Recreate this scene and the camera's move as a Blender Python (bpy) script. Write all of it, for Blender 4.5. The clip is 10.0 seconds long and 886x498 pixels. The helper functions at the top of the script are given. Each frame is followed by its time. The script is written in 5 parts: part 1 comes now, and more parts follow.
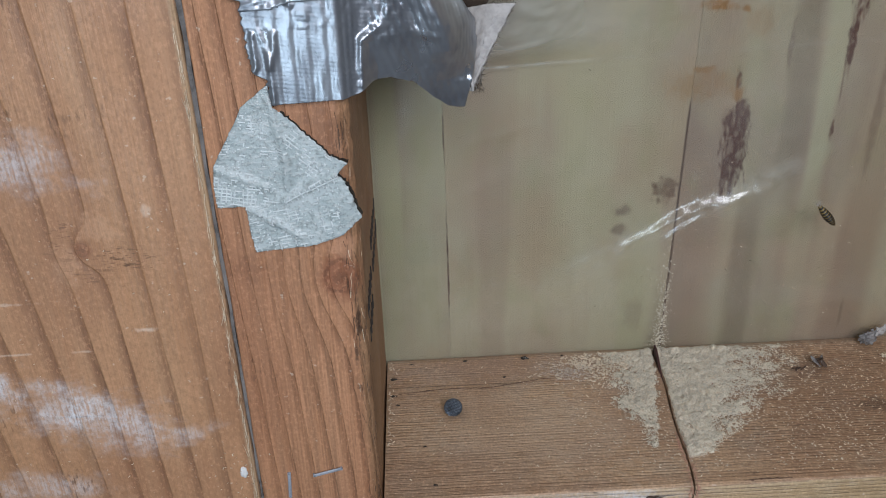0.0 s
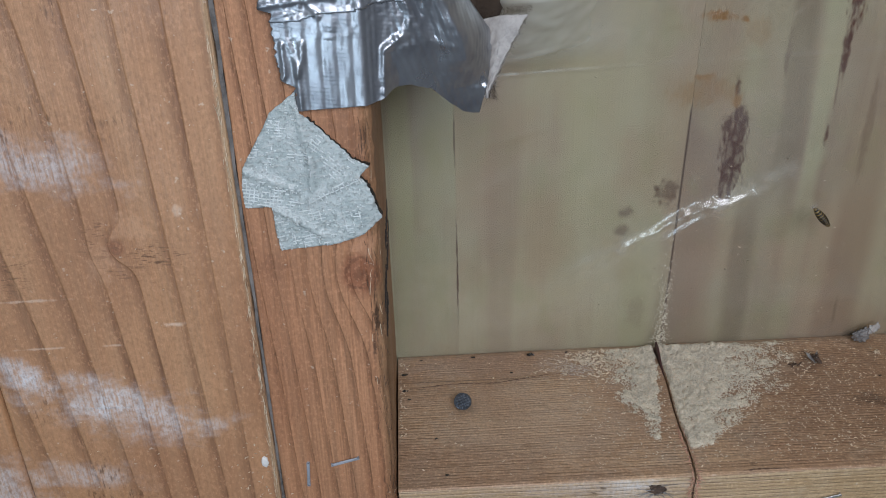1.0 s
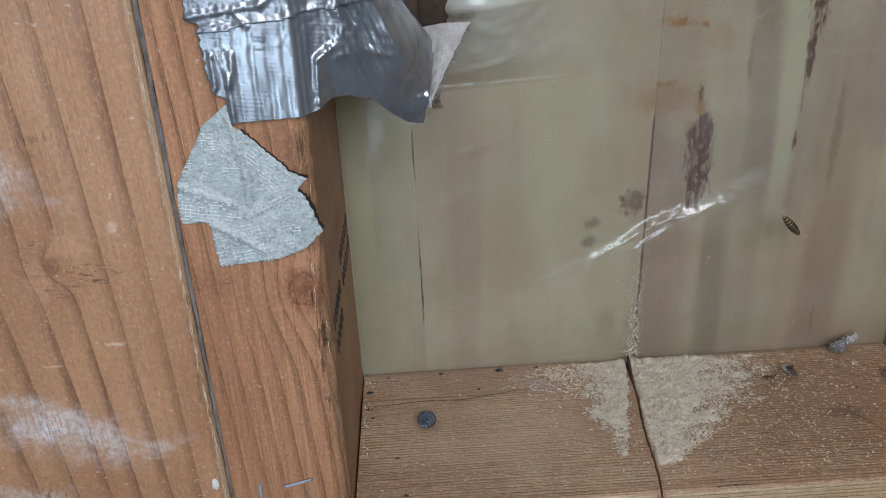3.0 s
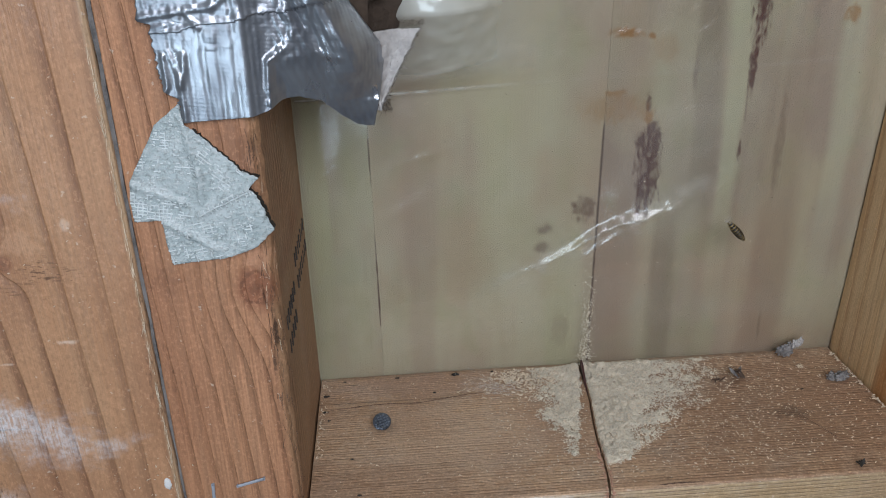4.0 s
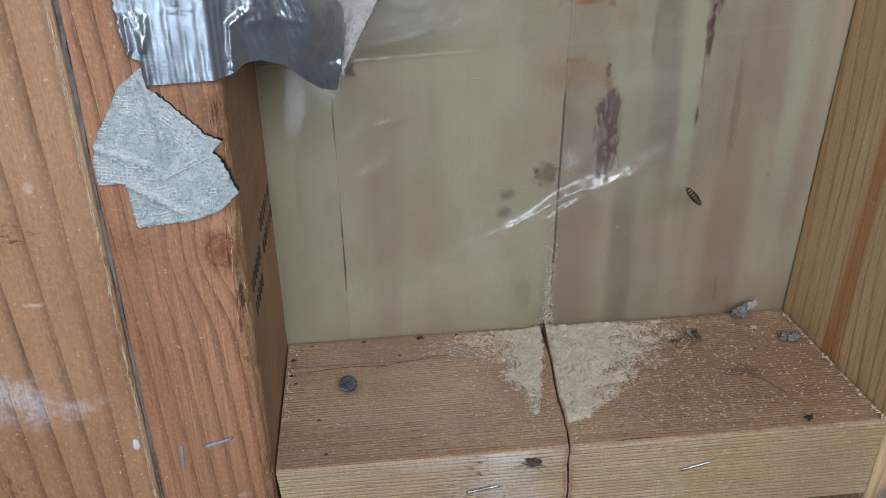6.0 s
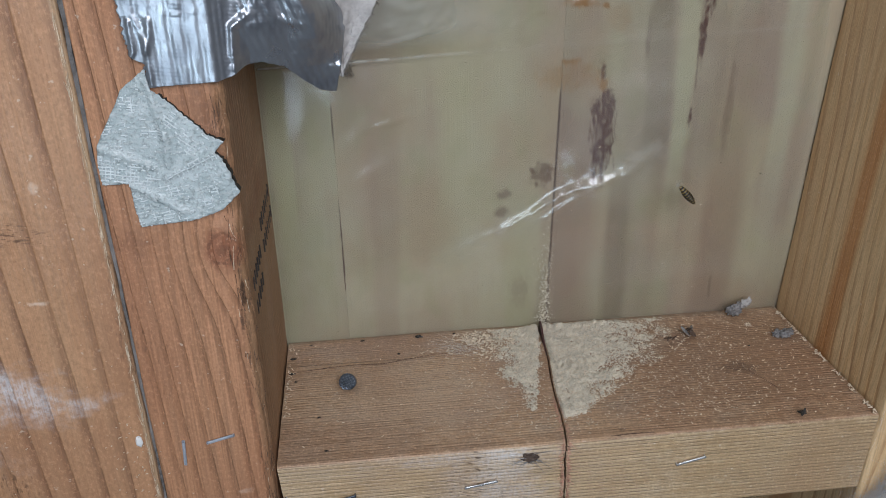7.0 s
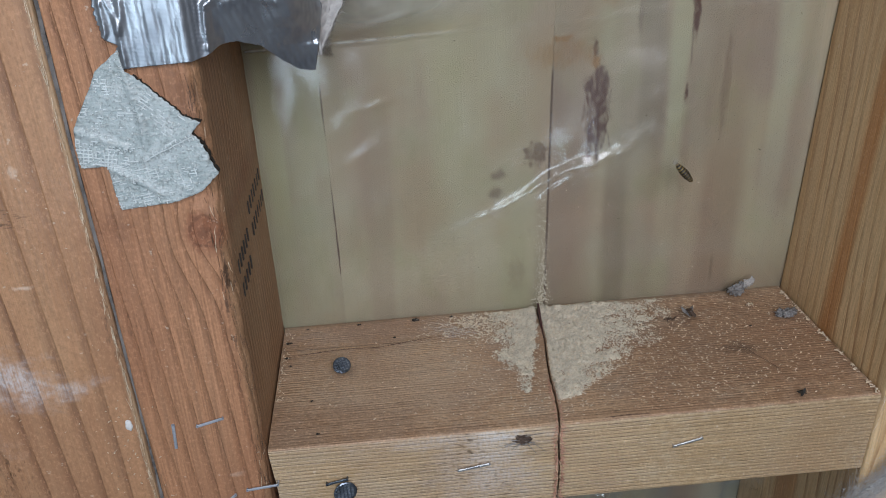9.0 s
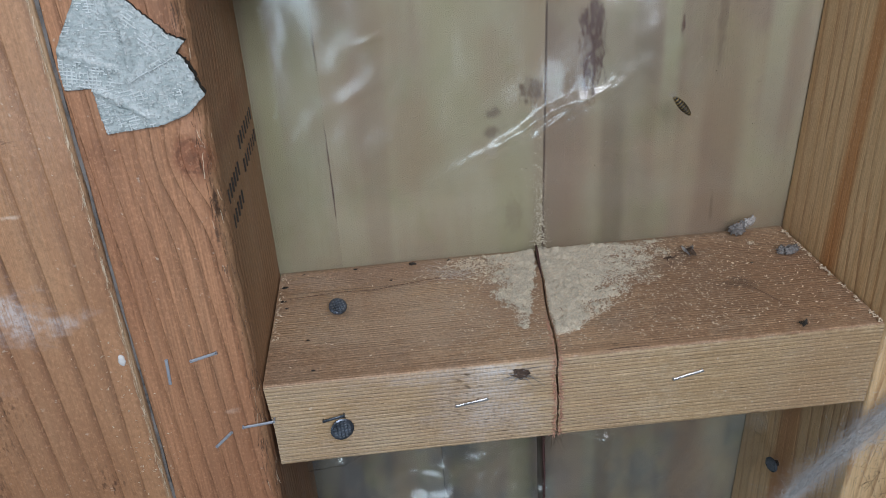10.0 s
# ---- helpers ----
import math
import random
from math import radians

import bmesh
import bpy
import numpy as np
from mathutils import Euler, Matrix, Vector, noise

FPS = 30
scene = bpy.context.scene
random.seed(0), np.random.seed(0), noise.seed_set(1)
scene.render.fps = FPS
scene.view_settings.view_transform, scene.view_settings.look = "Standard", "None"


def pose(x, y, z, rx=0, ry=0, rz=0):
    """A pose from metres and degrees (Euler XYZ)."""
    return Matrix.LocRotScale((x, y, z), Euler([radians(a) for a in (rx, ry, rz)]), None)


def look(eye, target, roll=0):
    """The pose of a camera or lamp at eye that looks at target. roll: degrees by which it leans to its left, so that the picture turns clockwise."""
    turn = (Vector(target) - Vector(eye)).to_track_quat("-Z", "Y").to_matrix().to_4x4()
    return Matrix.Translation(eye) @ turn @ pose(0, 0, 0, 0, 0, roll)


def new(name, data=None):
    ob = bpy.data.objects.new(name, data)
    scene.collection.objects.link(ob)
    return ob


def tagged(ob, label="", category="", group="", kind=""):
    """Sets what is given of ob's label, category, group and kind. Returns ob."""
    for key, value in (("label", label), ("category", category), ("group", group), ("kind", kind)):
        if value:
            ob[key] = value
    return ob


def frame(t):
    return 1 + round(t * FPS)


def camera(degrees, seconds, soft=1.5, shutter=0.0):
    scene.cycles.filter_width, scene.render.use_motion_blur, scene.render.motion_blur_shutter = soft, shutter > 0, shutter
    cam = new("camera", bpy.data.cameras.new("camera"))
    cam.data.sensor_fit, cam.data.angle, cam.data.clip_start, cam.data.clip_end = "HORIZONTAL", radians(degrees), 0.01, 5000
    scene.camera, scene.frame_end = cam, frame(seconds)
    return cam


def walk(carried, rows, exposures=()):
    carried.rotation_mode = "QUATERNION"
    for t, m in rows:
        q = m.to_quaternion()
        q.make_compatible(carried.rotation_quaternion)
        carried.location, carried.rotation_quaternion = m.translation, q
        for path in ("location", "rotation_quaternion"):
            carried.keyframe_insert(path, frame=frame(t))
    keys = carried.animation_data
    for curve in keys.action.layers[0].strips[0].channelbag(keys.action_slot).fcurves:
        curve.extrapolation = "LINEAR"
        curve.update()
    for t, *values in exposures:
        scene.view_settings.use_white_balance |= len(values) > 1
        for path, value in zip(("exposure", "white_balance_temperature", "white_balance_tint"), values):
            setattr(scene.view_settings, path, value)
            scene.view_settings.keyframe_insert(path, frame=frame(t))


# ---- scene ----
from mathutils import geometry

cam = camera(55.8, 10.0, soft=1.0)
PATH = [
    (0, (0.019, -0.227, 0.217), (0.07, 1.554, -0.692), -2.0),
    (0.5, (0.021, -0.224, 0.214), (0.07, 1.559, -0.69), -2.1),
    (1, (0.012, -0.239, 0.222), (0.076, 1.544, -0.681), -1.7),
    (1.5, (0.006, -0.23, 0.222), (0.076, 1.556, -0.674), -1.4),
    (2, (0.028, -0.251, 0.232), (0.067, 1.543, -0.652), -1.9),
    (2.5, (0.037, -0.239, 0.222), (0.069, 1.56, -0.652), -2.6),
    (2.7, (0.032, -0.234, 0.22), (0.066, 1.565, -0.654), -2.8),
    (3.8, (0.034, -0.236, 0.212), (0.132, 1.581, -0.619), -2.0),
    (4, (0.039, -0.243, 0.214), (0.15, 1.574, -0.613), -1.8),
    (4.5, (0.037, -0.25, 0.214), (0.167, 1.564, -0.618), -1.5),
    (5, (0.035, -0.247, 0.206), (0.182, 1.56, -0.638), -1.2),
    (5.5, (0.045, -0.25, 0.205), (0.21, 1.55, -0.651), -1.2),
    (5.7, (0.041, -0.248, 0.213), (0.211, 1.534, -0.679), -1.1),
    (6.8, (0.041, -0.258, 0.214), (0.228, 1.531, -0.661), -1.2),
    (7, (0.04, -0.255, 0.214), (0.226, 1.531, -0.667), -1.2),
    (7.5, (0.051, -0.248, 0.21), (0.221, 1.538, -0.674), -1.6),
    (8, (0.053, -0.25, 0.209), (0.205, 1.535, -0.681), -2.2),
    (8.5, (0.051, -0.251, 0.213), (0.182, 1.534, -0.679), -2.6),
    (9, (0.054, -0.255, 0.209), (0.178, 1.527, -0.692), -2.8),
    (9.5, (0.059, -0.25, 0.192), (0.178, 1.526, -0.719), -3.2),
    (10, (0.057, -0.261, 0.188), (0.163, 1.508, -0.738), -3.9),
]
walk(cam, [(t, look(eye, target, roll)) for t, eye, target, roll in PATH],
     [(0, 0.0), (1, -0.08), (2, -0.14), (2.7, -0.06), (3.8, 0.0), (7.5, 0.0), (10, -0.04)])

# ---------------------------------------------------------------- world and light
world = bpy.data.worlds.new("world")
scene.world = world
world.use_nodes = True
sky = world.node_tree.nodes.new("ShaderNodeTexSky")
sky.sky_type = "NISHITA"
sky.sun_disc = False
sky.sun_elevation, sky.sun_rotation = radians(35), radians(200)
world.node_tree.links.new(sky.outputs[0], world.node_tree.nodes["Background"].inputs[0])
world.node_tree.nodes["Background"].inputs[1].default_value = 0.1


def area_lamp(name, eye, target, sx, sy, watts, colour):
    data = bpy.data.lights.new(name, "AREA")
    data.shape, data.size, data.size_y, data.energy, data.color = "RECTANGLE", sx, sy, watts, colour
    ob = new(name, data)
    ob.matrix_world = look(eye, target)
    return ob


# daylight in the open window, and an added lamp that has no fixture
area_lamp("window_light", (-0.75, -2.93, -0.30), (-0.55, 0, -0.05), 0.88, 1.08, 18, (0.64, 0.83, 1.0))
area_lamp("added_front_lamp", (0.14, -0.63, 0.43), (0.03, 0.05, 0.08), 0.46, 0.36, 4.75, (0.91, 0.95, 1.06))


# ---------------------------------------------------------------- node helpers
def lerp(a, b, t):
    return a + (b - a) * t


def material(name, rough=0.6, metal=0.0):
    m = bpy.data.materials.new(name)
    m.use_nodes = True
    b = m.node_tree.nodes["Principled BSDF"]
    b.inputs["Roughness"].default_value, b.inputs["Metallic"].default_value = rough, metal
    return m, m.node_tree, b


def put(nt, socket, value):
    if isinstance(value, bpy.types.NodeSocket):
        nt.links.new(value, socket)
    else:
        socket.default_value = value


def calc(nt, op, a, b=0.0, c=0.0):
    n = nt.nodes.new("ShaderNodeMath")
    n.operation = op
    for i, v in enumerate((a, b, c)):
        put(nt, n.inputs[i], v)
    return n.outputs[0]


def clamp01(nt, a):
    n = nt.nodes.new("ShaderNodeClamp")
    put(nt, n.inputs[0], a)
    return n.outputs[0]


def place(nt):
    tc = nt.nodes.new("ShaderNodeTexCoord")
    sp = nt.nodes.new("ShaderNodeSeparateXYZ")
    nt.links.new(tc.outputs["Object"], sp.inputs[0])
    return tc.outputs["Object"], sp.outputs[0], sp.outputs[1], sp.outputs[2]


def grain(nt, co, sx, sy, sz, detail=3.0, rough=0.55, shift=0.0):
    mp = nt.nodes.new("ShaderNodeMapping")
    mp.inputs["Scale"].default_value = (sx, sy, sz)
    mp.inputs["Location"].default_value = (shift, shift * 1.7, shift * 0.6)
    nt.links.new(co, mp.inputs[0])
    n = nt.nodes.new("ShaderNodeTexNoise")
    n.inputs["Scale"].default_value, n.inputs["Detail"].default_value, n.inputs["Roughness"].default_value = 1.0, detail, rough
    nt.links.new(mp.outputs[0], n.inputs["Vector"])
    return n.outputs[0]


def span(nt, v, a, b, lo=0.0, hi=1.0):
    n = nt.nodes.new("ShaderNodeMapRange")
    n.interpolation_type = "SMOOTHSTEP"
    for i, w in enumerate((v, a, b, lo, hi)):
        put(nt, n.inputs[i], w)
    return n.outputs[0]


def blend(nt, f, a, b, mode="MIX"):
    n = nt.nodes.new("ShaderNodeMix")
    n.data_type, n.blend_type = "RGBA", mode
    put(nt, n.inputs[0], f)
    for i, v in ((6, a), (7, b)):
        put(nt, n.inputs[i], v if isinstance(v, bpy.types.NodeSocket) else (*v[:3], 1.0))
    return n.outputs[2]


def bump(nt, b, h, strength, dist):
    n = nt.nodes.new("ShaderNodeBump")
    n.inputs["Strength"].default_value, n.inputs["Distance"].default_value = strength, dist
    put(nt, n.inputs["Height"], h)
    nt.links.new(n.outputs[0], b.inputs["Normal"])


def spot(nt, u, v, cu, cv, ru, rv, wob, edge=0.5):
    """1 inside an uneven spot round (cu, cv), 0 outside."""
    du = calc(nt, "DIVIDE", calc(nt, "SUBTRACT", u, cu), ru)
    dv = calc(nt, "DIVIDE", calc(nt, "SUBTRACT", v, cv), rv)
    d = calc(nt, "SQRT", calc(nt, "ADD", calc(nt, "MULTIPLY", du, du), calc(nt, "MULTIPLY", dv, dv)))
    d = calc(nt, "ADD", d, calc(nt, "MULTIPLY", calc(nt, "SUBTRACT", wob, 0.5), 2.6))
    return span(nt, d, 1.0 - edge, 1.0 + edge * 0.3, 1.0, 0.0)


def wood(name, light, dark, along, lines, wob=1.0, line_amp=0.7, shift=0.0, rough=0.6, knots=(), tint=(0.5, 0.3, 0.2),
         tint_amp=0.3, grey=0.0, fine=0.35, fuzz=0.0, coat=0.0, bumpy=0.4, streak=None, swirl=2.2, marks=(), chalk_sheen=(), sharp=(0.25, 0.9), dash=0.6, streak_amp=0.8, mid=0.3, groove=0.35, pores=0.45, rings=None, tears=(), face=False):
    """Sawn softwood. along: the axis of the grain; lines: growth rings per metre along x, y, z."""
    m, nt, b = material(name, rough)
    co, x, y, z = place(nt)
    k = {"x": (3.0, 28.0, 28.0), "z": (28.0, 28.0, 3.0)}[along]
    low = grain(nt, co, *k, detail=1.5, shift=shift)
    phase = calc(nt, "ADD", calc(nt, "MULTIPLY", x, lines[0]), calc(nt, "MULTIPLY", y, lines[1]))
    phase = calc(nt, "ADD", phase, calc(nt, "MULTIPLY", z, lines[2]))
    phase = calc(nt, "ADD", phase, calc(nt, "MULTIPLY", low, wob * 3.0))
    g2 = {"x": (9.0, 150.0, 150.0), "z": (150.0, 150.0, 9.0)}[along]
    phase = calc(nt, "ADD", phase, calc(nt, "MULTIPLY", grain(nt, co, *g2, detail=2.0, shift=shift + 41), mid))
    if rings:
        # ring lines at growing distances from one edge of the board
        edge_x, a1, a2, fan, z_mid = rings
        d = calc(nt, "MULTIPLY", calc(nt, "SUBTRACT", edge_x, x), calc(nt, "SUBTRACT", 1.0, calc(nt, "MULTIPLY", calc(nt, "SUBTRACT", z, z_mid), fan)))
        d = calc(nt, "SUBTRACT", calc(nt, "MULTIPLY", d, a1), calc(nt, "MULTIPLY", calc(nt, "MULTIPLY", d, d), a2))
        phase = calc(nt, "SUBTRACT", calc(nt, "ADD", phase, 40.0 - 1.5 * wob), d)
    u = y if along == "x" else x
    if face:
        u = z
    v = x if along == "x" else z
    eye_mask = None
    for kx, kz, r in knots:
        du = calc(nt, "SUBTRACT", u, kx)
        dv = calc(nt, "MULTIPLY", calc(nt, "SUBTRACT", v, kz), 0.85)
        d = calc(nt, "SQRT", calc(nt, "ADD", calc(nt, "MULTIPLY", du, du), calc(nt, "MULTIPLY", dv, dv)))
        dn = calc(nt, "DIVIDE", d, r)
        near = calc(nt, "POWER", 2.718, calc(nt, "MULTIPLY", calc(nt, "MULTIPLY", dn, dn), -0.28))
        phase = calc(nt, "ADD", phase, calc(nt, "MULTIPLY", near, swirl))
        wobk = calc(nt, "ADD", dn, calc(nt, "MULTIPLY", grain(nt, co, 220, 220, 220), 0.5))
        e = span(nt, wobk, 0.75, 1.35, 1.0, 0.0)
        eye_mask = e if eye_mask is None else calc(nt, "MAXIMUM", eye_mask, e)
    saw = calc(nt, "FRACT", phase)
    line = calc(nt, "MULTIPLY", span(nt, saw, sharp[0], sharp[1]), span(nt, saw, 0.95, 1.0, 1.0, 0.0))
    f = {"x": (26.0, 1500.0, 1500.0), "z": (1500.0, 1500.0, 26.0)}[along]
    fibre = grain(nt, co, *f, detail=2.5, shift=shift)
    f2 = {"x": (9.0, 260.0, 260.0), "z": (260.0, 260.0, 9.0)}[along]
    band = grain(nt, co, *f2, detail=2.0, shift=shift + 3)
    blot = grain(nt, co, 26, 26, 18, detail=4.0, shift=shift + 7)
    amp = calc(nt, "MULTIPLY", line, calc(nt, "MULTIPLY", span(nt, blot, 0.3, 0.6, 0.45, 1.0), line_amp))
    g = {"x": (170.0, 900.0, 900.0), "z": (900.0, 900.0, 170.0)}[along]
    broken = span(nt, grain(nt, co, *g, detail=3.0, shift=shift + 29), 0.38, 0.6, 1.0 - dash, 1.0)
    amp = calc(nt, "MULTIPLY", amp, broken)
    col = blend(nt, amp, light, dark)
    col = blend(nt, calc(nt, "MULTIPLY", span(nt, band, 0.4, 0.75), tint_amp), col, tint)
    col = blend(nt, calc(nt, "MULTIPLY", span(nt, fibre, 0.46, 0.68), fine), col, [c * 0.45 for c in light])
    col = blend(nt, calc(nt, "MULTIPLY", span(nt, fibre, 0.46, 0.28), fine * 0.6), col, [min(1, c * 1.5 + 0.04) for c in light])
    if grey:
        col = blend(nt, calc(nt, "MULTIPLY", span(nt, grain(nt, co, 60, 60, 60, shift=shift + 11), 0.4, 0.72), grey), col, (0.36, 0.33, 0.29))
    if streak:
        axis_v, centre, width, colour, sway = streak
        d = calc(nt, "ABSOLUTE", calc(nt, "SUBTRACT", calc(nt, "ADD", axis_v == "y" and y or x, calc(nt, "MULTIPLY", low, sway)), centre))
        col = blend(nt, span(nt, d, width * 0.3, width, streak_amp, 0.0), col, colour)
    if eye_mask is not None:
        ring = grain(nt, co, 500, 500, 500, detail=2.0)
        col = blend(nt, calc(nt, "MULTIPLY", eye_mask, 0.75), col, [lerp(dark[0], light[0], 0.35), lerp(dark[1], light[1], 0.2), lerp(dark[2], light[2], 0.2)])
        col = blend(nt, calc(nt, "MULTIPLY", calc(nt, "MULTIPLY", eye_mask, span(nt, calc(nt, "SINE", calc(nt, "MULTIPLY", wobk, 17.0)), 0.1, 0.9)), 0.3), col, [c * 0.6 for c in dark])
        col = blend(nt, span(nt, wobk, 0.2, 0.5, 0.85, 0.0), col, (0.05, 0.025, 0.015))
        col = blend(nt, calc(nt, "MULTIPLY", calc(nt, "MULTIPLY", eye_mask, span(nt, ring, 0.45, 0.7)), 0.3), col, (0.05, 0.03, 0.02))
    for mu, mv, ru, rv, amount, colour in marks:
        wv = grain(nt, co, 300, 300, 300, detail=3.0, shift=31)
        col = blend(nt, calc(nt, "MULTIPLY", spot(nt, u, v, mu, mv, ru, rv, wv, 0.7), amount), col, colour)
    # pale chalky scuffs, with glossy highlights painted in as the same white
    for mu, mv, ru, rv, slope, amount in chalk_sheen:
        vv = calc(nt, "ADD", v, calc(nt, "MULTIPLY", calc(nt, "SUBTRACT", u, mu), slope))
        wv = grain(nt, co, 70, 70, 110, detail=5.0, rough=0.65, shift=37)
        tex = span(nt, calc(nt, "ADD", calc(nt, "MULTIPLY", fibre, 0.5), calc(nt, "MULTIPLY", grain(nt, co, 900, 900, 500, detail=3.0), 0.5)), 0.36, 0.6, 0.25, 1.0)
        f = calc(nt, "MULTIPLY", calc(nt, "MULTIPLY", spot(nt, u, vv, mu, mv, ru, rv, wv, 1.0), tex), amount)
        col = blend(nt, f, col, (0.74, 0.74, 0.77))
    for mu, mv, ru, rv, amount in tears:
        wv = grain(nt, co, 120, 120, 160, detail=3.0, shift=53)
        dashes = span(nt, grain(nt, co, 330, 330, 1500, detail=3.0, shift=59), 0.54, 0.64)
        col = blend(nt, calc(nt, "MULTIPLY", calc(nt, "MULTIPLY", spot(nt, u, v, mu, mv, ru, rv, wv, 0.8), dashes), amount), col, [c * 0.4 for c in dark])
    tone = grain(nt, co, 17, 17, 9, detail=2.0, shift=shift + 47)
    col = blend(nt, calc(nt, "MULTIPLY", span(nt, tone, 0.42, 0.66), 0.45), col, [c * w for c, w in zip(light, (0.62, 0.52, 0.5))])
    pore = grain(nt, co, 1000, 1000, 700 if along == "z" else 1000, detail=2.5, rough=0.6, shift=shift + 43)
    col = blend(nt, calc(nt, "MULTIPLY", span(nt, pore, 0.52, 0.66), pores), col, [c * 0.5 for c in light])
    col = blend(nt, calc(nt, "MULTIPLY", span(nt, pore, 0.46, 0.34), pores), col, [min(1, c * 1.35 + 0.03) for c in light])
    # pale crumbs, dents and rubbed marks
    speck = span(nt, grain(nt, co, 420, 420, 420, detail=2.0, shift=shift + 19), 0.70, 0.76)
    col = blend(nt, calc(nt, "MULTIPLY", speck, 0.4), col, (0.72, 0.62, 0.5))
    if fuzz:
        torn = span(nt, grain(nt, co, 900 if along == "z" else 300, 900, 300 if along == "z" else 900, detail=3.0, shift=shift), 0.52, 0.7)
        torn = calc(nt, "MULTIPLY", torn, span(nt, grain(nt, co, 32, 32, 22, shift=shift + 23), 0.52, 0.68))
        col = blend(nt, calc(nt, "MULTIPLY", torn, fuzz), col, [c * 0.5 for c in dark])
    nt.links.new(col, b.inputs["Base Color"])
    put(nt, b.inputs["Roughness"], span(nt, blot, 0.3, 0.7, rough - 0.1, rough + 0.12))
    if coat:
        b.inputs["Coat Weight"].default_value = coat
        put(nt, b.inputs["Coat Roughness"], calc(nt, "ADD", span(nt, fibre, 0.3, 0.7, 0.10, 0.26), span(nt, blot, 0.35, 0.65, 0.06, 0.26)))
    h = calc(nt, "ADD", calc(nt, "MULTIPLY", fibre, 0.6), calc(nt, "MULTIPLY", amp, -groove * 2.0))
    h = calc(nt, "ADD", h, calc(nt, "MULTIPLY", grain(nt, co, 700, 700, 700, shift=shift), 0.5))
    bump(nt, b, h, bumpy, 0.0006)
    if coat:
        nt.links.new(b.inputs["Normal"].links[0].from_socket, b.inputs["Coat Normal"])
    return m


def plain(name, colour, rough=0.6, metal=0.0, var=0.25, scale=300.0, bumpy=0.2):
    m, nt, b = material(name, rough, metal)
    co = place(nt)[0]
    a = grain(nt, co, scale, scale, scale, detail=3.0)
    c = grain(nt, co, scale * 0.13, scale * 0.13, scale * 0.13, detail=2.0, shift=5)
    col = blend(nt, calc(nt, "MULTIPLY", span(nt, a, 0.35, 0.7), var), colour, [v * 0.4 for v in colour])
    col = blend(nt, calc(nt, "MULTIPLY", span(nt, c, 0.4, 0.7), var), col, [min(1, v * 1.35) for v in colour])
    nt.links.new(col, b.inputs["Base Color"])
    put(nt, b.inputs["Roughness"], span(nt, c, 0.3, 0.7, max(0.05, rough - 0.1), min(1, rough + 0.1)))
    if bumpy:
        bump(nt, b, a, bumpy, 0.0005)
    return m


# ---------------------------------------------------------------- materials
PALE = (0.72, 0.56, 0.44)
M_POST = wood("orange_post_wood", (0.455, 0.24, 0.122), (0.13, 0.05, 0.022), "z", (0, 20, 0), wob=0.14, mid=0.12, rings=(-0.0419, 107, 260, 1.6, 0.05), pores=0.3, line_amp=0.85, shift=2.0, rough=0.5, swirl=0.7,
              knots=((-0.081, 0.108, 0.0032),), tint=(0.50, 0.30, 0.165), tint_amp=0.4, fine=0.2, fuzz=0.7, coat=0.3,
              streak=("x", -0.0419, 0.0017, (0.52, 0.37, 0.23), 0.0008), streak_amp=0.75, sharp=(0.55, 0.96),
              tears=((-0.0712, 0.1035, 0.009, 0.0055, 0.8), (-0.0858, 0.109, 0.007, 0.009, 0.7), (-0.061, 0.103, 0.004, 0.003, 0.6), (-0.080, 0.098, 0.006, 0.004, 0.6), (-0.118, 0.10, 0.012, 0.01, 0.6)), dash=0.3, groove=0.7,
              chalk_sheen=((-0.092, 0.0480, 0.028, 0.0125, 0.3, 0.95), (-0.118, 0.060, 0.010, 0.007, 0.5, 0.95), (-0.102, 0.137, 0.024, 0.0095, 0.2, 0.9), (-0.125, 0.150, 0.02, 0.02, 0.0, 0.4),
                     (-0.105, 0.018, 0.02, 0.006, 0.2, 0.5), (-0.145, 0.012, 0.02, 0.02, 0.2, 0.8)),
              marks=((-0.075, 0.1145, 0.006, 0.006, 0.5, (0.66, 0.40, 0.24)), (-0.087, 0.103, 0.004, 0.008, 0.45, (0.66, 0.40, 0.24)), (-0.068, 0.0795, 0.0042, 0.0010, 0.7, PALE),
                     (-0.112, 0.0725, 0.009, 0.0005, 0.6, PALE), (-0.088, 0.0725, 0.004, 0.0005, 0.5, PALE), (-0.112, 0.0905, 0.015, 0.0006, 0.6, PALE),
                     (-0.060, 0.120, 0.0015, 0.002, 0.5, PALE), (-0.052, 0.060, 0.001, 0.001, 0.6, PALE), (-0.095, 0.0475, 0.009, 0.0004, 0.8, (0.10, 0.05, 0.03))))
